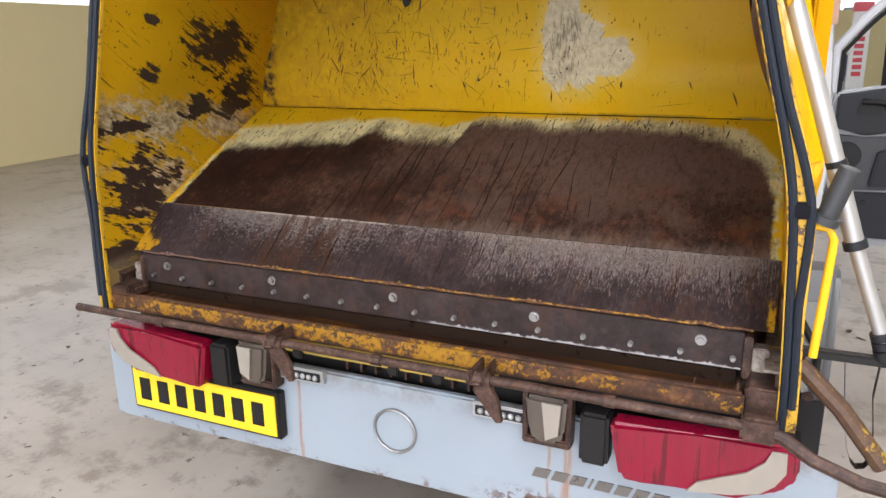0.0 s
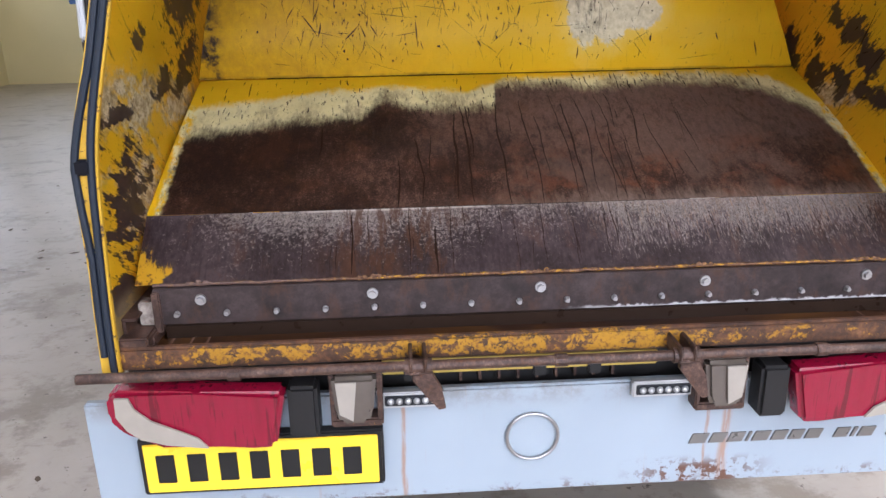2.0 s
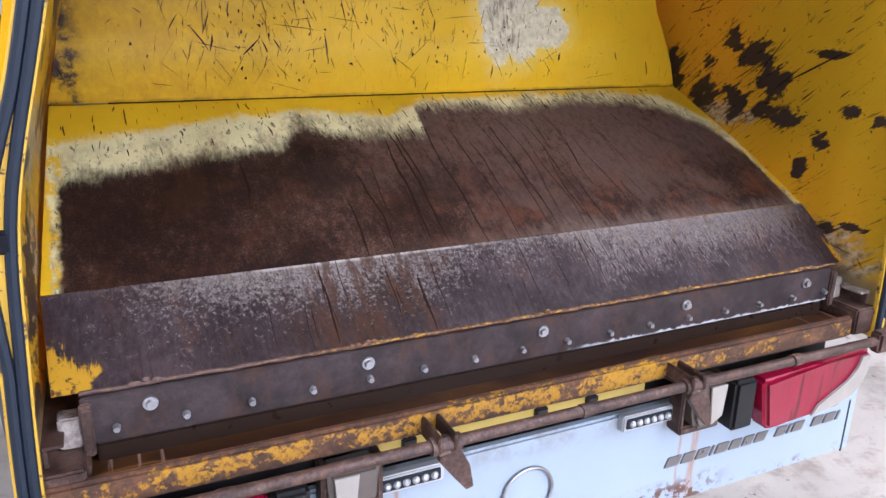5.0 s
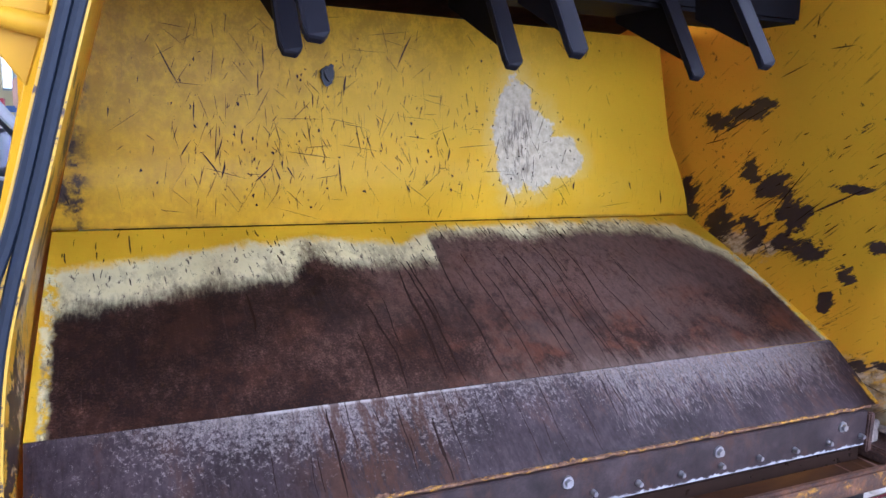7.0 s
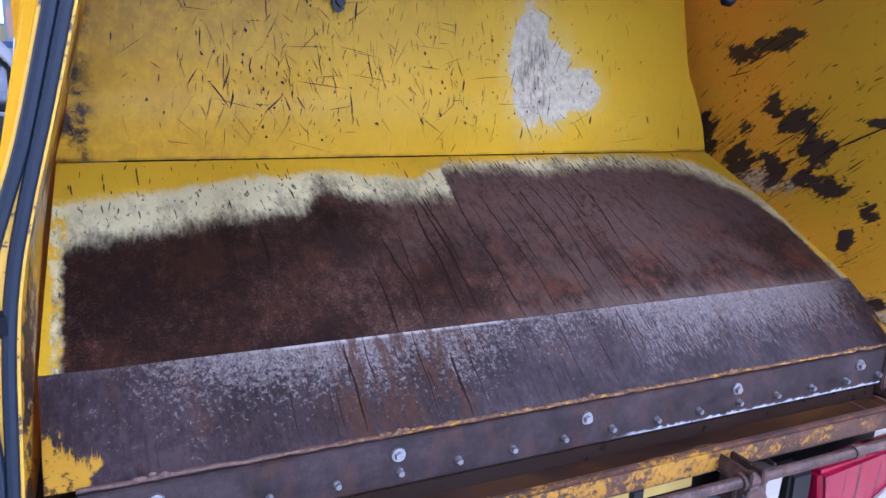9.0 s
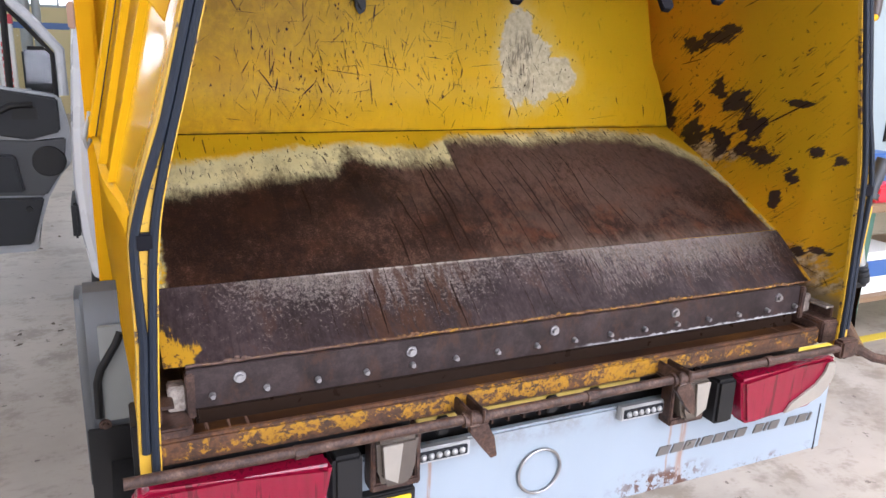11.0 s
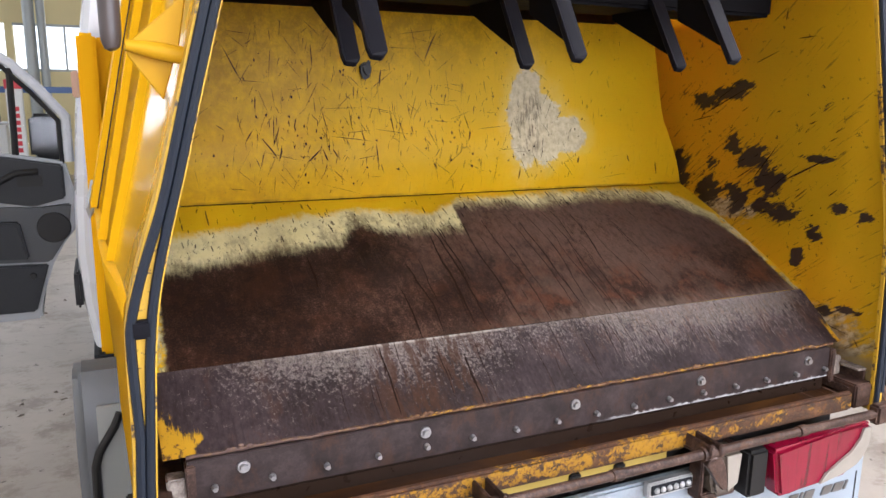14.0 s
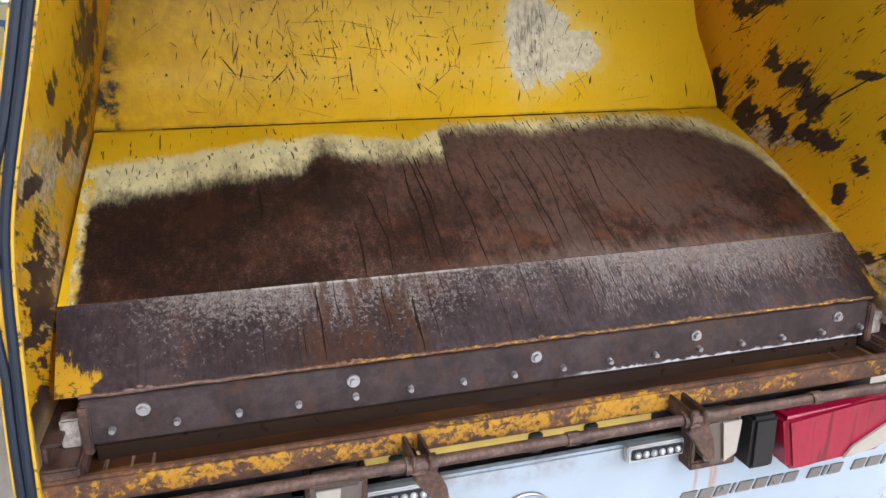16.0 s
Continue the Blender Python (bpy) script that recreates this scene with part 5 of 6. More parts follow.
for x, z, r, l in ((0.908, 1.400, 0.0185, 0.006), (0.955, 1.254, 0.021, 0.008), (1.019, 1.084, 0.020, 0.007), (1.025, 1.068, 0.021, 0.007), (1.031, 1.050, 0.022, 0.010)):
    bm = tube(bmesh.new(), [(x - 0.32 * l, 0.0, z + 0.94 * l), (x + 0.32 * l, 0.0, z - 0.94 * l)], r, 16)
    part("clamp", bm, M_GREY, stay, "black plastic clamp", True)
part("stay_bracket", boxed(0.885, 1.045, -0.012, 0.012, 1.025, 1.042, 0.003), M_BLACK, stay, "dark stay bracket")
rows = [[(x, y0, z) for y0 in (-0.012, 0.012)] for x, z in ((1.024, 1.03), (1.020, 0.96), (1.030, 0.88), (1.032, 0.83), (1.022, 0.812), (1.008, 0.808), (0.997, 0.82), (0.988, 0.85), (0.975, 0.93), (0.965, 1.03))]
bm = strip_between(bmesh.new(), rows)
bmesh.ops.solidify(bm, geom=bm.faces[:], thickness=0.002)
part("strap", bm, M_RUBBER, stay, "hanging black webbing strap", True)

# body side, mudguards and cab
PROF = ((-0.10, 0.885), (0.28, 0.885), (0.33, 0.89), (0.75, 0.80), (0.95, 0.755))


def body_x(y, z):
    """Half width of the body: flush with the hopper's edge at the tail, then the pressed sheet."""
    t = max(0.0, min(1.0, (y + DRAWN) / 0.55))
    t = t * t * (3 - 2 * t)
    wide = 0.031 + 0.012 * max(0.0, 1 - abs(z - 0.30) / 0.2)
    return (inner(z) + wide) * (1 - t) + (lerp_table(PROF, z) + 0.022 * max(0.0, y)) * t


for sx in (-1, 1):
    bm = bmesh.new()
    ys = [-DRAWN - 0.02 + (1.88 + DRAWN) * k / 24 for k in range(25)]
    zs = [-0.10 + 1.07 * k / 18 for k in range(19)]
    rows = [[P(sx * body_x(y, z), y, z) for y in ys] for z in zs]
    strip_between(bm, rows)
    bmesh.ops.solidify(bm, geom=bm.faces[:], thickness=0.004)
    body = part("body_side", bm, M_GLOSS, truck, "glossy yellow body side sheet", True)
    for y, wide, proud in ((0.28, 0.035, 0.014), (0.52, 0.040, 0.016), (1.04, 0.16, 0.024), (1.50, 0.030, 0.010)):
        bm = bmesh.new()
        zs = [0.33 + 0.62 * k / 8 for k in range(9)]
        rows = [[P(sx * (body_x(yy, z) + o), yy, z) for yy, o in ((y, -0.002), (y + 0.012, proud), (y + wide - 0.012, proud), (y + wide, -0.002))] for z in zs]
        strip_between(bm, rows)
        part("rib", bm, M_GLOSS, body, "yellow pressed rib", True)
    bm = tube(bmesh.new(), [P(sx * (body_x(1.04, z) + 0.006), 1.036, z) for z in zs], 0.0022, 6)
    part("seam", bm, M_RUST, body, "dark rusty seam beside the rib")
    bm = strip_between(bmesh.new(), [[P(sx * (body_x(-0.03 + 0.03 * k, z) + 0.002), -0.03 + 0.03 * k, z) for k in range(11)] for z in zs])
    part("side_panel", bm, M_SHINE, body, "polished yellow strip along the hopper's edge", True)
    bm = bmesh.new()
    rows = []
    for k in range(25):
        y = -DRAWN + 0.03 + (1.80 + DRAWN - 0.03) * k / 24
        out = 0.003 + 0.013 * min(1.0, k / 4)
        rows.append([P(sx * (body_x(y, z) + o), y, z) for z, o in ((0.285, 0.0), (0.29, out), (0.32, out), (0.328, 0.0))])
    strip_between(bm, rows)
    part("rub_bar", bm, M_GLOSS, body, "yellow side bar", True)
    xa, xb = sorted((sx * 0.89, sx * 0.955))
    part("front_frame", boxed(xa, xb, 1.78, 1.90, 0.68, 1.89, 0.012), M_GLOSS, body, "yellow body frame post", True)
    xa, xb = sorted((sx * 0.80, sx * 0.89))
    part("front_panel", boxed(xa, xb, 1.86, 1.90, 0.70, 1.88, 0.004), M_GLOSS, body, "yellow front body panel")
    bm = tube(bmesh.new(), [(sx * 0.935, 1.70, 1.37), (sx * 0.945, 1.70, 1.33), (sx * 0.960, 1.69, 1.27), (sx * 0.955, 1.69, 1.24), (sx * 0.94, 1.70, 1.27)], 0.008, 8)
    part("side_latch", bm, M_STEEL, body, "steel side latch", True)
    # mudguard over the rear wheel
    bm = bmesh.new()
    outline = [(0.66, 0.42), (0.65, 0.80), (0.66, 0.94), (0.695, 1.0), (0.75, 1.012), (0.85, 0.975), (1.0, 0.90), (1.2, 0.83), (1.42, 0.76), (1.53, 0.67), (1.58, 0.50), (1.50, 0.50), (1.43, 0.62), (1.10, 0.70), (0.80, 0.63), (0.74, 0.45)]
    slab(bm, [(sx * 0.865, y, z) for y, z in outline], sx * 0.14, (1, 0, 0))
    bmesh.ops.bevel(bm, geom=[e for e in bm.edges if abs(e.verts[0].co.x - e.verts[1].co.x) < 0.001 and abs(abs(e.verts[0].co.x) - 1.005) < 0.002], offset=0.022, segments=3, affect="EDGES")
    guard = part("mudguard", bm, M_FEND, truck, "grey plastic mudguard", True)
    xa, xb = sorted((sx * 0.868, sx * 0.955))
    part("splash_plate", boxed(xa, xb, 0.640, 0.648, 0.655, 0.925, 0.003), M_SPLASH, guard, "dull grey splash plate")
    xa, xb = sorted((sx * 0.865, sx * 1.0))
    part("mud_flap", boxed(xa, xb, 0.632, 0.640, 0.25, 0.642, 0.003), M_BLACK, guard, "black mud flap")
    bm = tube(bmesh.new(), [(sx * 0.902, 0.632, 0.905), (sx * 0.915, 0.630, 0.875), (sx * 0.955, 0.630, 0.81), (sx * 0.966, 0.630, 0.775), (sx * 0.968, 0.630, 0.675)], 0.0105, 10)
    part("hose", bm, M_BLACK, guard, "black bent hose", True)
    bm = bolt(0.010, 0.016, (sx * 0.956, 0.636, 0.648))
    part("guard_bolt", bm, M_RUST, guard, "rusty bolt")
    bm = bmesh.new()
    m = Matrix.Translation((sx * 0.86, 1.1, 0.34)) @ Matrix.Rotation(radians(90), 4, "Y")
    bmesh.ops.create_cone(bm, cap_ends=True, segments=48, radius1=0.34, radius2=0.34, depth=0.20, matrix=m)
    bmesh.ops.bevel(bm, geom=[e for e in bm.edges if abs(e.verts[0].co.x - e.verts[1].co.x) < 0.001], offset=0.03, segments=3, affect="EDGES")
    wheel = part("rear_wheel", bm, M_TYRE, truck, "dark rear tyre", True)
    bm = bmesh.new()
    bmesh.ops.create_cone(bm, cap_ends=True, segments=32, radius1=0.21, radius2=0.19, depth=0.206, matrix=m)
    part("rim", bm, M_STEEL, wheel, "grey steel rim", True)
    bm = bmesh.new()
    bmesh.ops.create_cone(bm, cap_ends=True, segments=48, radius1=0.34, radius2=0.34, depth=0.22, matrix=Matrix.Translation((sx * 0.86, 4.35, 0.34)) @ Matrix.Rotation(radians(90), 4, "Y"))
    part("front_wheel", bm, M_TYRE, truck, "dark front tyre", True)
part("chassis", boxed(-0.42, 0.42, 0.25, 5.0, 0.55, 0.72, 0.01), M_BLACK, truck, "dark chassis rails")

bm = bmesh.new()
half = [(0.93, 0.62), (0.985, 0.66), (1.012, 0.85), (1.022, 1.05), (1.015, 1.25), (0.985, 1.60), (0.955, 1.85), (0.915, 2.10), (0.86, 2.26), (0.74, 2.34)]
ring = [(x, z) for x, z in half] + [(-x, z) for x, z in half[::-1]]
rows = []
for y, grow, drop in ((1.95, 0.965, 0.0), (1.975, 0.99, 0.0), (2.05, 1.0, 0.0), (3.0, 1.0, 0.0), (3.25, 0.99, 0.0)):
    rows.append([(x * grow, y, z) for x, z in ring])
strip_between(bm, rows)
bm.faces.new([v for v in bm.verts][:len(ring)])
bm.faces.new([v for v in bm.verts][-len(ring):])
cab = part("cab", bm, M_CABW, truck, "white van cab with rounded sides", True)
for sx in (-1, 1):
    xa, xb = sorted((sx * 1.012, sx * 1.04))
    part("rub_strip", boxed(xa, xb, 2.0, 2.35, 0.82, 0.97, 0.010), M_GREY, cab, "grey plastic rub strip", True)
    xa, xb = sorted((sx * 0.955, sx * 0.985))
    part("marker_lamp", boxed(xa, xb, 1.955, 1.975, 1.66, 1.76, 0.006), M_MARK, cab, "dull orange marker lamp")
    part("cab_sill", boxed(min(sx * 0.90, sx * 0.99), max(sx * 0.90, sx * 0.99), 1.96, 3.3, 0.50, 0.64, 0.02), M_GREY, cab, "grey cab sill")
bm = slab(bmesh.new(), [(-0.90, 3.60, 1.36), (0.90, 3.60, 1.36), (0.74, 3.262, 2.22), (-0.74, 3.262, 2.22)], 0.02, (0, 0.9, 0.4))
part("windscreen", bm, M_BLACK, cab, "dark van windscreen")
bm = bmesh.new()
slab(bm, [(-0.98, 3.3, 0.45), (-0.98, 3.3, 1.35), (-0.98, 4.4, 1.25), (-0.98, 5.0, 1.05), (-0.98, 5.1, 0.45)], 1.96, (1, 0, 0))
part("bonnet", bm, M_CABW, truck, "white van bonnet")


def cab_door(sx):
    """Front door swung wide open, its grey trim facing the tail."""
    def xs(v):
        return sx * v
    Y = 3.24
    outline = [(1.27, 0.45), (2.16, 0.44), (2.18, 0.80), (2.17, 1.44), (1.60, 1.40), (1.09, 1.31), (1.055, 1.15), (1.06, 0.95), (1.13, 0.86), (1.20, 0.76), (1.25, 0.62)]
    bm = slab(bmesh.new(), [(xs(a), Y + 0.02, z) for a, z in outline], 0.09, (0, 1, 0))
    bmesh.ops.bevel(bm, geom=bm.edges[:], offset=0.012, segments=2, affect="EDGES")
    door = part("cab_door", bm, M_DOORW, truck, "open van door with grey inner trim", True)
    def panel_of(name, pts, thick, mat, label=""):
        bm = slab(bmesh.new(), [(xs(a), Y + 0.02, z) for a, z in pts], thick, (0, -1, 0))
        bmesh.ops.bevel(bm, geom=bm.edges[:], offset=min(0.010, thick * 0.4), segments=2, affect="EDGES")
        return part(name, bm, mat, door, label, True)
    panel_of("upper_trim", [(1.10, 1.30), (1.60, 1.385), (2.15, 1.42), (2.15, 1.17), (1.55, 1.13), (1.25, 1.08), (1.10, 1.12)], 0.05, M_GREY, "dark grey door capping")
    panel_of("middle_trim", [(1.075, 1.09), (1.24, 1.06), (2.15, 1.13), (2.15, 0.80), (1.20, 0.77), (1.10, 0.92)], 0.025, M_GREYL, "mid grey door card")
    panel_of("door_pocket", [(1.33, 1.00), (2.15, 1.06), (2.15, 0.83), (1.30, 0.80)], 0.07, M_GREY, "grey door pocket")
    panel_of("lower_trim", [(1.21, 0.76), (2.15, 0.785), (2.15, 0.50), (1.29, 0.50)], 0.035, M_GREY, "dark grey lower door card")
    bm = tube(bmesh.new(), [(xs(1.47), Y - 0.05, 1.16), (xs(1.40), Y - 0.075, 1.22), (xs(1.32), Y - 0.075, 1.265), (xs(1.22), Y - 0.05, 1.27)], 0.016, 10)
    part("pull", bm, M_BLACK, door, "black pull handle", True)
    part("lever_recess", boxed(min(xs(1.20), xs(1.32)), max(xs(1.20), xs(1.32)), Y - 0.036, Y - 0.028, 1.19, 1.25, 0.003), M_BLACK, door, "black lever recess")
    for a, z in ((1.29, 0.70), (1.86, 0.69)):
        bm = bmesh.new()
        bmesh.ops.create_cone(bm, cap_ends=True, segments=20, radius1=0.018, radius2=0.016, depth=0.008, matrix=Matrix.Translation((xs(a), Y - 0.018, z)) @ Matrix.Rotation(radians(90), 4, "X"))
        part("trim_plug", bm, M_BLACK, door, "black trim plug")
    bm = bmesh.new()
    bmesh.ops.create_cone(bm, cap_ends=True, segments=28, radius1=0.085, radius2=0.08, depth=0.012, matrix=Matrix.Translation((xs(1.17), Y - 0.008, 0.96)) @ Matrix.Rotation(radians(90), 4, "X"))
    part("speaker", bm, M_BLACK, door, "round black loudspeaker grille", True)
    frame_pts = [(1.07, 1.31), (1.07, 1.55), (1.19, 1.70), (1.31, 1.825), (1.43, 1.91), (1.60, 1.96), (1.90, 1.985), (2.08, 1.96), (2.14, 1.80), (2.16, 1.43)]
    part("window_frame", tube(bmesh.new(), [(xs(a), Y + 0.06, z) for a, z in frame_pts], 0.028, 10), M_CABW, door, "white window frame", True)
    part("window_gasket", tube(bmesh.new(), [(xs(a + 0.035 if a < 2 else a - 0.035), Y + 0.045, z - 0.02) for a, z in frame_pts], 0.012, 8), M_BLACK, door, "black window gasket", True)
    part("quarter_post", tube(bmesh.new(), [(xs(1.312), Y + 0.05, 1.80), (xs(1.322), Y + 0.05, 1.33)], 0.017, 8), M_BLACK, door, "black quarter window post", True)
    bm = slab(bmesh.new(), [(xs(a), Y + 0.065, z) for a, z in ((1.09, 1.31), (1.09, 1.54), (1.31, 1.80), (1.60, 1.94), (2.08, 1.94), (2.14, 1.42))], 0.004, (0, 1, 0))
    pane = part("pane", bm, M_GLASS, door, "clear door glass")
    pane.visible_shadow = False
    bm = boxed(min(xs(1.10), xs(1.27)), max(xs(1.10), xs(1.27)), Y + 0.30, Y + 0.42, 1.30, 1.56, 0.03)
    if sx > 0:
        bm.free()
        return
    mirror = part("mirror", bm, M_BLACK, door, "black door mirror", True)
    bm = boxed(min(xs(1.115), xs(1.255)), max(xs(1.115), xs(1.255)), Y + 0.292, Y + 0.299, 1.36, 1.54, 0.002)
    part("mirror_glass", bm, M_MIRROR, mirror, "mirror glass")


cab_door(-1), cab_door(1)


# ---- workshop things ----
def thing(name, bm, material, label, category, smooth=False, group=""):
    return tagged(mesh_object(name, bm, material, smooth), label, category, group)


def part_of(name, bm, material, parent, label="", smooth=False):
    ob = mesh_object(name, bm, material, smooth)
    ob.parent = parent
    return tagged(ob, label)


def lift_post(x, y, w, top, bars):
    post = thing("lift_post", boxed(x - w / 2, x + w / 2, y, y + w, 0, top, 0.01), M_LIFT, "white vehicle lift post with red lettering bars", "lift", False, "vehicle lift posts")
    part_of("cap", boxed(x - w / 2 - 0.01, x + w / 2 + 0.01, y - 0.01, y + w + 0.01, top, top + 0.14, 0.008), M_SIGNR, post, "red post cap")
    part_of("foot", boxed(x - w, x + w, y - 0.1, y + w + 0.2, 0, 0.03, 0.005), M_BLUE, post, "blue foot plate")
    for k in range(bars):
        z = top - 0.30 - 0.105 * k
        part_of("sign_bar", boxed(x - w * 0.26, x + w * 0.26, y - 0.008, y - 0.002, z - 0.034, z + 0.034), M_SIGNR, post)
    bm = boxed(x - w / 2 - 0.25, x + w / 2 + 0.02, y + 0.05, y + 0.13, 0.25, 0.35, 0.01)
    part_of("carriage", bm, M_BLUE, post, "blue lift carriage")
    return post


lift_post(-2.09, 12.0, 0.22, 1.72, 7)
lift_post(1.85, 12.0, 0.25, 1.95, 7)

bm = boxed(-4.6, -2.4, 13.6, 14.2, 0.0, 1.12, 0.01)
bench = thing("workbench", bm, M_LIFT, "white workbench along the wall", "workbench")
part_of("worktop", boxed(-4.65, -2.35, 13.55, 14.22, 1.12, 1.16, 0.006), M_STEEL, bench, "steel worktop")
random.seed(11)
for k in range(13):
    x, h, r = -4.5 + 0.165 * k, random.uniform(0.14, 0.26), random.uniform(0.035, 0.05)
    bm = tube(bmesh.new(), [(x, 13.8, 1.16), (x, 13.8, 1.16 + h * 0.7), (x, 13.8, 1.16 + h * 0.8), (x, 13.8, 1.16 + h)], [r, r, r * 0.4, r * 0.35], 12)
    ob = thing("bottle", bm, (M_CLEAR, M_SIGNR, M_PLATEY, M_BLUE)[k % 4], "small workshop bottle on the bench", "bottle", True, "bottles on the workbench")
# blue hoist arm
hoist = thing("hoist", tube(bmesh.new(), [(-3.7, 12.6, 0.0), (-3.7, 12.6, 1.72)], 0.06, 12), M_BLUE, "blue folding workshop hoist", "hoist", True)
part_of("arm", tube(bmesh.new(), [(-3.7, 12.6, 1.45), (-3.45, 12.55, 1.72), (-3.2, 12.5, 1.98), (-2.6, 12.4, 1.90)], 0.055, 12), M_BLUE, hoist, "bent blue arm", True)
part_of("rail", boxed(-6.0, -1.2, 12.56, 12.66, 1.66, 1.76, 0.01), M_BLUE, hoist, "blue cross rail")
part_of("base", boxed(-4.0, -3.4, 12.3, 12.9, 0.0, 0.05, 0.01), M_BLUE, hoist, "blue base plate")
# roof column with downpipe by the windows
for x in (-1.78, -1.98):
    thing("downpipe", tube(bmesh.new(), [(x, 14.8, 0.0), (x, 14.8, 4.8)], 0.075 if x > -1.9 else 0.10, 14), M_PIPE, "pale grey-green vertical pipe", "pipe", True, "pipes by the wall")
# blue crate stack by the wall
crate = thing("parts_crate", boxed(1.25, 1.75, 12.2, 12.7, 0.9, 1.30, 0.01), M_CRATE, "dark blue ribbed plastic crate", "crate")
for k in range(4):
    part_of("crate_rib", boxed(1.24, 1.76, 12.19, 12.205, 0.96 + 0.09 * k, 0.985 + 0.09 * k), M_BLUE, crate)
stand = thing("crate_stand", boxed(1.2, 1.8, 12.15, 12.75, 0.0, 0.895, 0.01), M_STEEL, "grey steel cabinet under the crate", "cabinet")
# window frames in the far wall
for k, wx in enumerate((-8.0, -5.85, -3.6, -1.45, 0.6, 2.75, 5.05, 7.55)):
    bm = bmesh.new()
    box(bm, wx - 0.95, wx + 0.95, 16.02, 16.06, 2.08, 2.13), box(bm, wx - 0.95, wx + 0.95, 16.02, 16.06, 2.95, 3.0), box(bm, wx - 0.02, wx + 0.02, 16.025, 16.055, 2.13, 2.95)
    tagged(mesh_object("window_%d" % (k + 1), bm, M_PIPE), "grey metal window frame", "", "", "structure")
# floor machine, stool and cylinder trolley near the side wall
mach = thing("floor_machine", boxed(-4.75, -4.35, 5.3, 5.75, 0.04, 0.26, 0.05), M_ORANGE, "small orange floor machine", "machine", True)
part_of("machine_base", boxed(-4.80, -4.30, 5.25, 5.80, 0.0, 0.08, 0.03), M_BLACK, mach, "black base", True)
part_of("machine_handle", tube(bmesh.new(), [(-4.55, 5.7, 0.2), (-4.6, 6.0, 0.75), (-4.6, 6.1, 0.85)], 0.014, 8), M_BLACK, mach, "black handle", True)
stool = thing("work_stool", tube(bmesh.new(), [(-4.35, 3.6, 0.10), (-4.35, 3.6, 0.48)], 0.025, 12), M_STEEL, "wheeled grey work stool", "stool", True)
bm = bmesh.new()
bmesh.ops.create_cone(bm, cap_ends=True, segments=28, radius1=0.18, radius2=0.17, depth=0.07, matrix=Matrix.Translation((-4.35, 3.6, 0.51)))
part_of("seat", bm, M_BLACK, stool, "black round seat", True)
for k in range(5):
    a = 2 * math.pi * k / 5
    part_of("leg", tube(bmesh.new(), [(-4.35, 3.6, 0.12), (-4.35 + 0.26 * math.cos(a), 3.6 + 0.26 * math.sin(a), 0.07)], 0.015, 8), M_STEEL, stool, "", True)
    bm = bmesh.new()
    bmesh.ops.create_uvsphere(bm, u_segments=10, v_segments=8, radius=0.03, matrix=Matrix.Translation((-4.35 + 0.26 * math.cos(a), 3.6 + 0.26 * math.sin(a), 0.03)))
    part_of("castor", bm, M_BLACK, stool, "", True)
tank = thing("storage_tank", tube(bmesh.new(), [(-5.6, 6.6, 0.55), (-5.6, 6.6, 0.60), (-5.6, 6.6, 1.15), (-5.6, 6.6, 1.2)], [0.30, 0.42, 0.42, 0.30], 28), M_LIFT, "white round storage tank on a stand", "tank", True)
part_of("tank_stand", boxed(-5.9, -5.3, 6.3, 6.9, 0.0, 0.56, 0.01), M_GREEN, tank, "green steel stand")

# tall locker and a cluttered bench beyond the truck's far side
locker = thing("locker", boxed(3.35, 4.60, 2.45, 2.95, 0.0, 2.35, 0.012), M_LOCKER, "tall pale blue-grey steel locker by the wall", "locker")
for x0, x1 in ((3.37, 3.97), (3.98, 4.58)):
    leaf = part_of("locker_door", boxed(x0, x1, 2.435, 2.448, 0.08, 2.30, 0.004), M_LOCKER, locker)
    part_of("handle", boxed(x1 - 0.09, x1 - 0.06, 2.42, 2.436, 1.05, 1.20, 0.004), M_BLACK, leaf, "black locker handle")
side_bench = thing("workbench", boxed(2.95, 4.40, 1.35, 2.05, 0.82, 0.87, 0.008), M_BENCHW, "brown wooden workbench cluttered with tools", "workbench")
for x in (2.98, 4.30):
    for y in (1.38, 1.96):
        part_of("leg", boxed(x, x + 0.07, y, y + 0.06, 0.0, 0.82, 0.004), M_GREEN, side_bench, "green steel leg")
part_of("lower_shelf", boxed(2.97, 4.38, 1.40, 2.00, 0.26, 0.29, 0.004), M_BENCHW, side_bench, "brown lower shelf")
thing("parts_crate", boxed(3.00, 3.40, 1.55, 1.90, 0.87, 1.12, 0.015), M_BLUE, "blue plastic parts crate on the bench", "crate")
thing("toolbox", boxed(3.02, 3.32, 1.37, 1.50, 0.87, 0.97, 0.015), M_SIGNR, "small red toolbox on the bench", "toolbox", True)
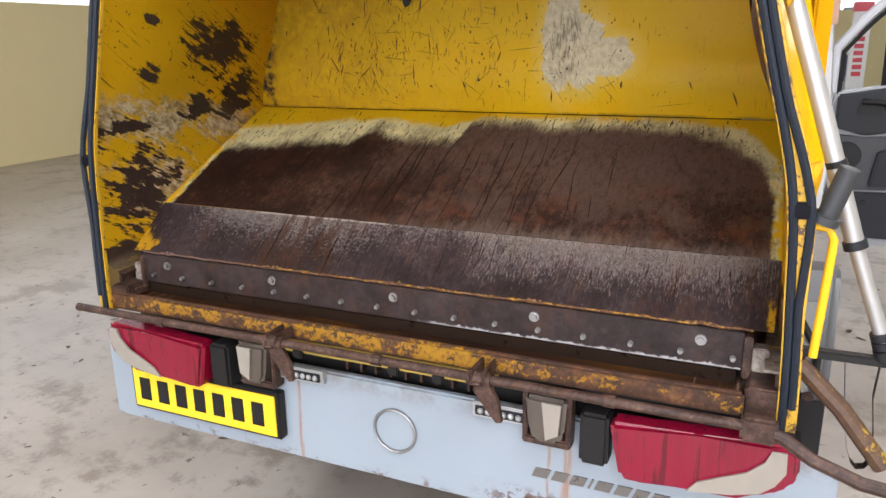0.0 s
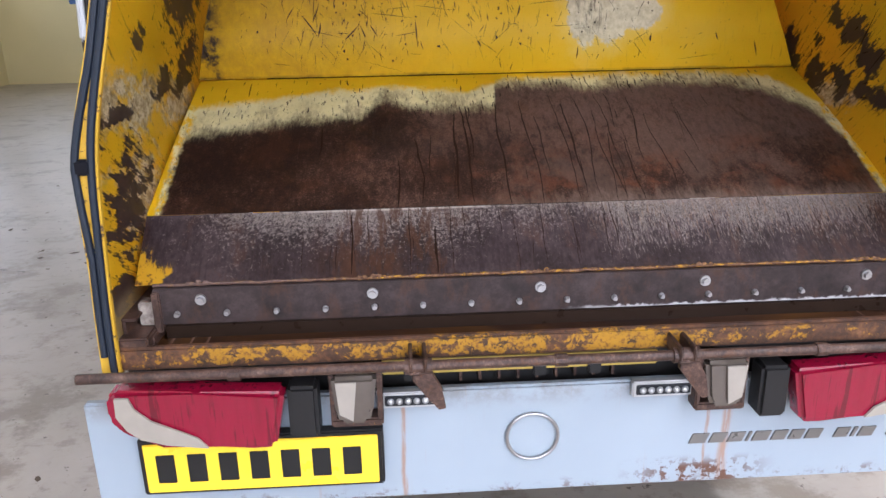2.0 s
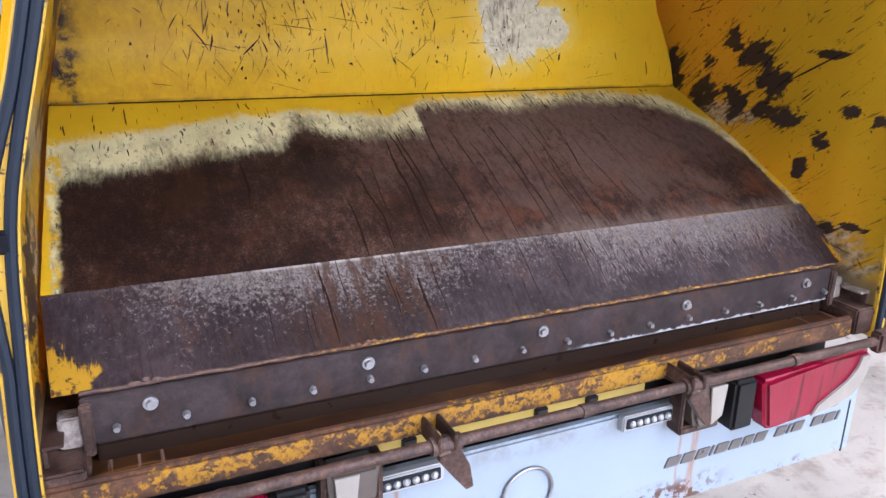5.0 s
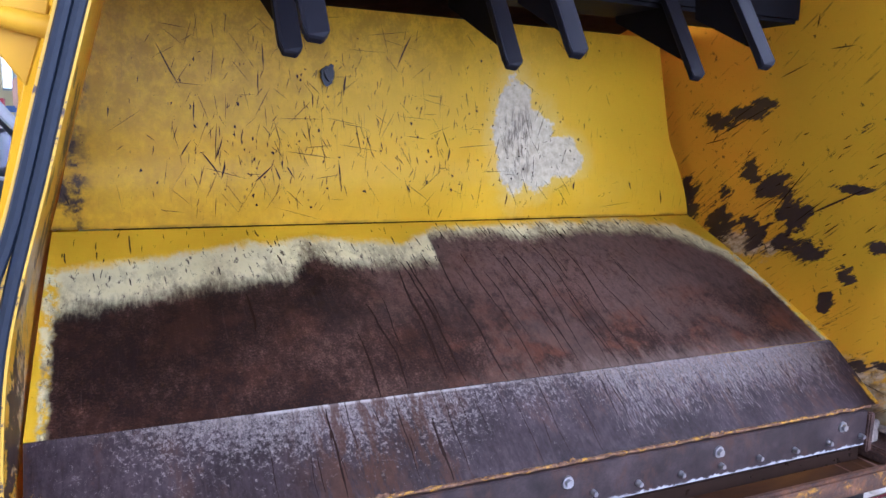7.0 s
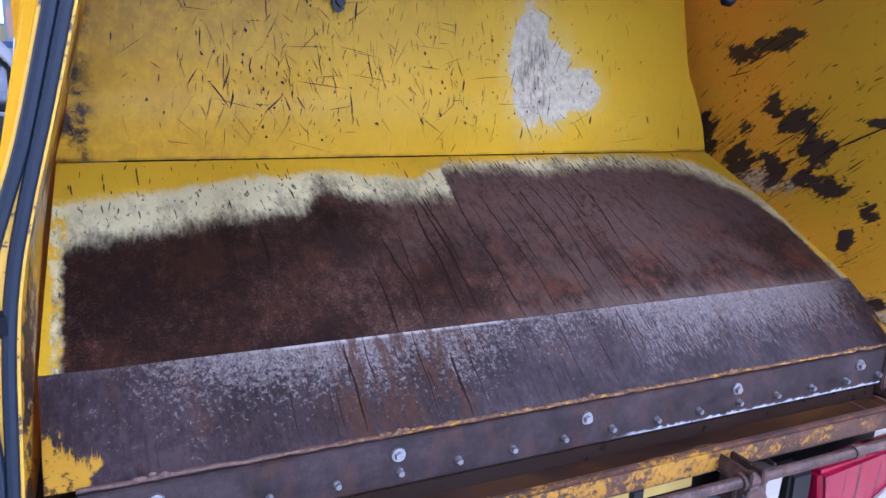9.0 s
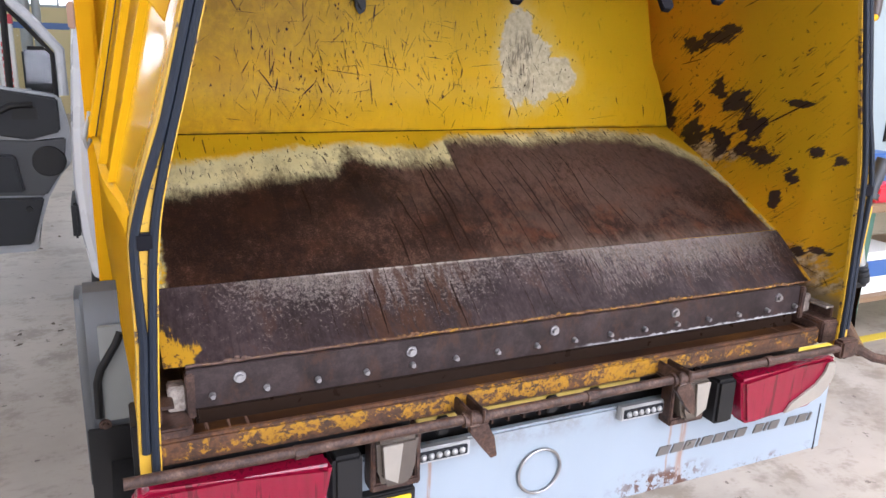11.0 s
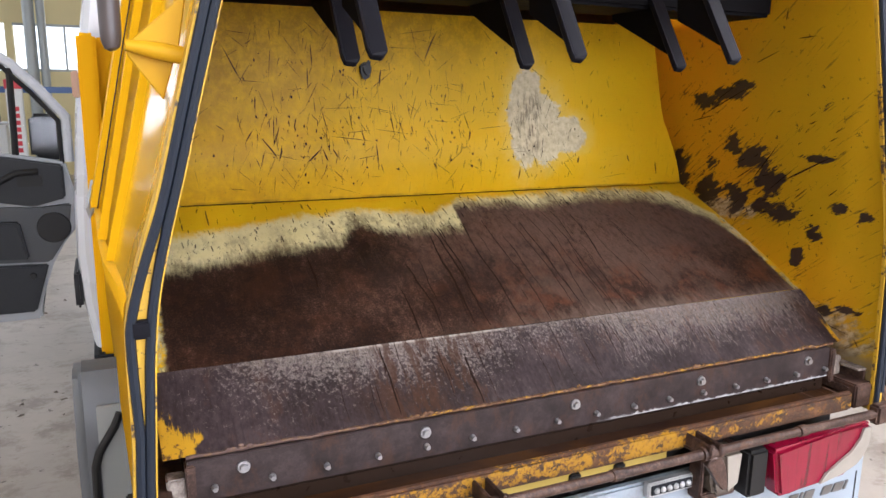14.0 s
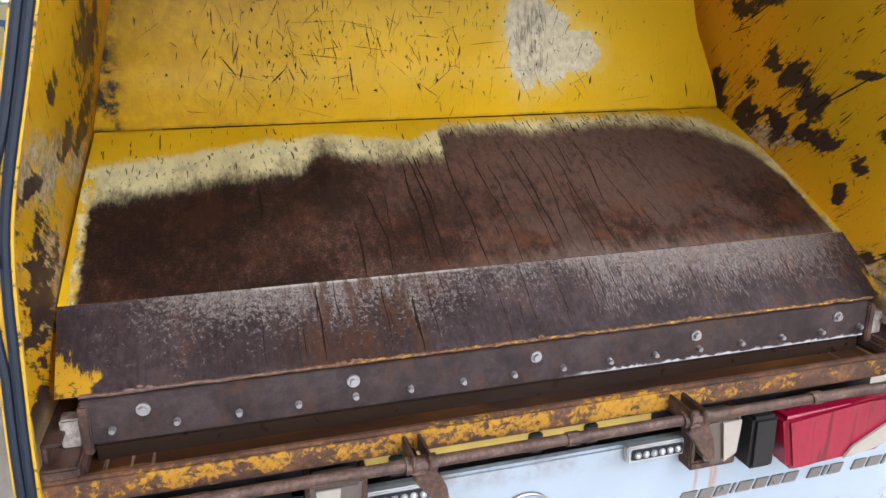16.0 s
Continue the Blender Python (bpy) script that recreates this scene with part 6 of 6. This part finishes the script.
drill = thing("power_tool", tube(bmesh.new(), [(3.02, 1.72, 1.17), (3.10, 1.72, 1.19), (3.30, 1.72, 1.20)], [0.02, 0.04, 0.045], 14), M_BLACK, "black power tool lying on the crate", "power tool", True)
part_of("grip", tube(bmesh.new(), [(3.24, 1.72, 1.18), (3.27, 1.70, 1.122)], 0.022, 12), M_BLACK, drill, "", True)
carton = thing("carton", boxed(3.02, 3.50, 1.45, 1.85, 0.29, 0.55, 0.004), M_LIFT, "white and blue printed carton on the lower shelf", "carton")
part_of("print_band", boxed(3.015, 3.505, 1.443, 1.449, 0.40, 0.50), M_BLUE, carton, "blue printed band")
thing("carton", boxed(3.54, 4.10, 1.45, 1.85, 0.29, 0.52, 0.004), M_BENCHW, "plain brown carton on the lower shelf", "carton")
structure("floor_line", boxed(2.2, 8.9, 1.40, 1.47, -0.05, 0.004), M_LINE, "yellow marking line on the concrete")

# dry leaf bits and dirt on the concrete
random.seed(31)
bm = bmesh.new()
for k in range(150):
    x, y = random.uniform(-3.6, -1.15), random.uniform(-0.8, 6.5)
    if k % 4 == 0:
        x, y = random.uniform(1.1, 3.2), random.uniform(-1.0, 5.0)
    r, a0 = random.uniform(0.006, 0.028), random.uniform(0, 6.3)
    ring = []
    for i in range(7):
        a = 2 * math.pi * i / 7
        rr = r * random.uniform(0.45, 1.0)
        px, py = rr * math.cos(a) * 1.6, rr * math.sin(a) * 0.7
        ring.append(bm.verts.new((x + px * math.cos(a0) - py * math.sin(a0), y + px * math.sin(a0) + py * math.cos(a0), 0.003 + random.uniform(0, 0.004))))
    bm.faces.new(ring)
bmesh.ops.solidify(bm, geom=bm.faces[:], thickness=0.0015)
tagged(mesh_object("leaf_litter", bm, M_LEAF), "dry brown leaf bits scattered on the concrete", "litter", "", "stuff")
# Unseen fixtures for the added ceiling lamps.
for lx, ly in LIGHTS:
    thing("ceiling_light", boxed(lx - 0.17, lx + 0.17, ly - 1.35, ly + 1.35, 4.735, 4.797, 0.01), M_LIFT, "long white ceiling light fixture, added out of view", "ceiling light", False, "ceiling lights")
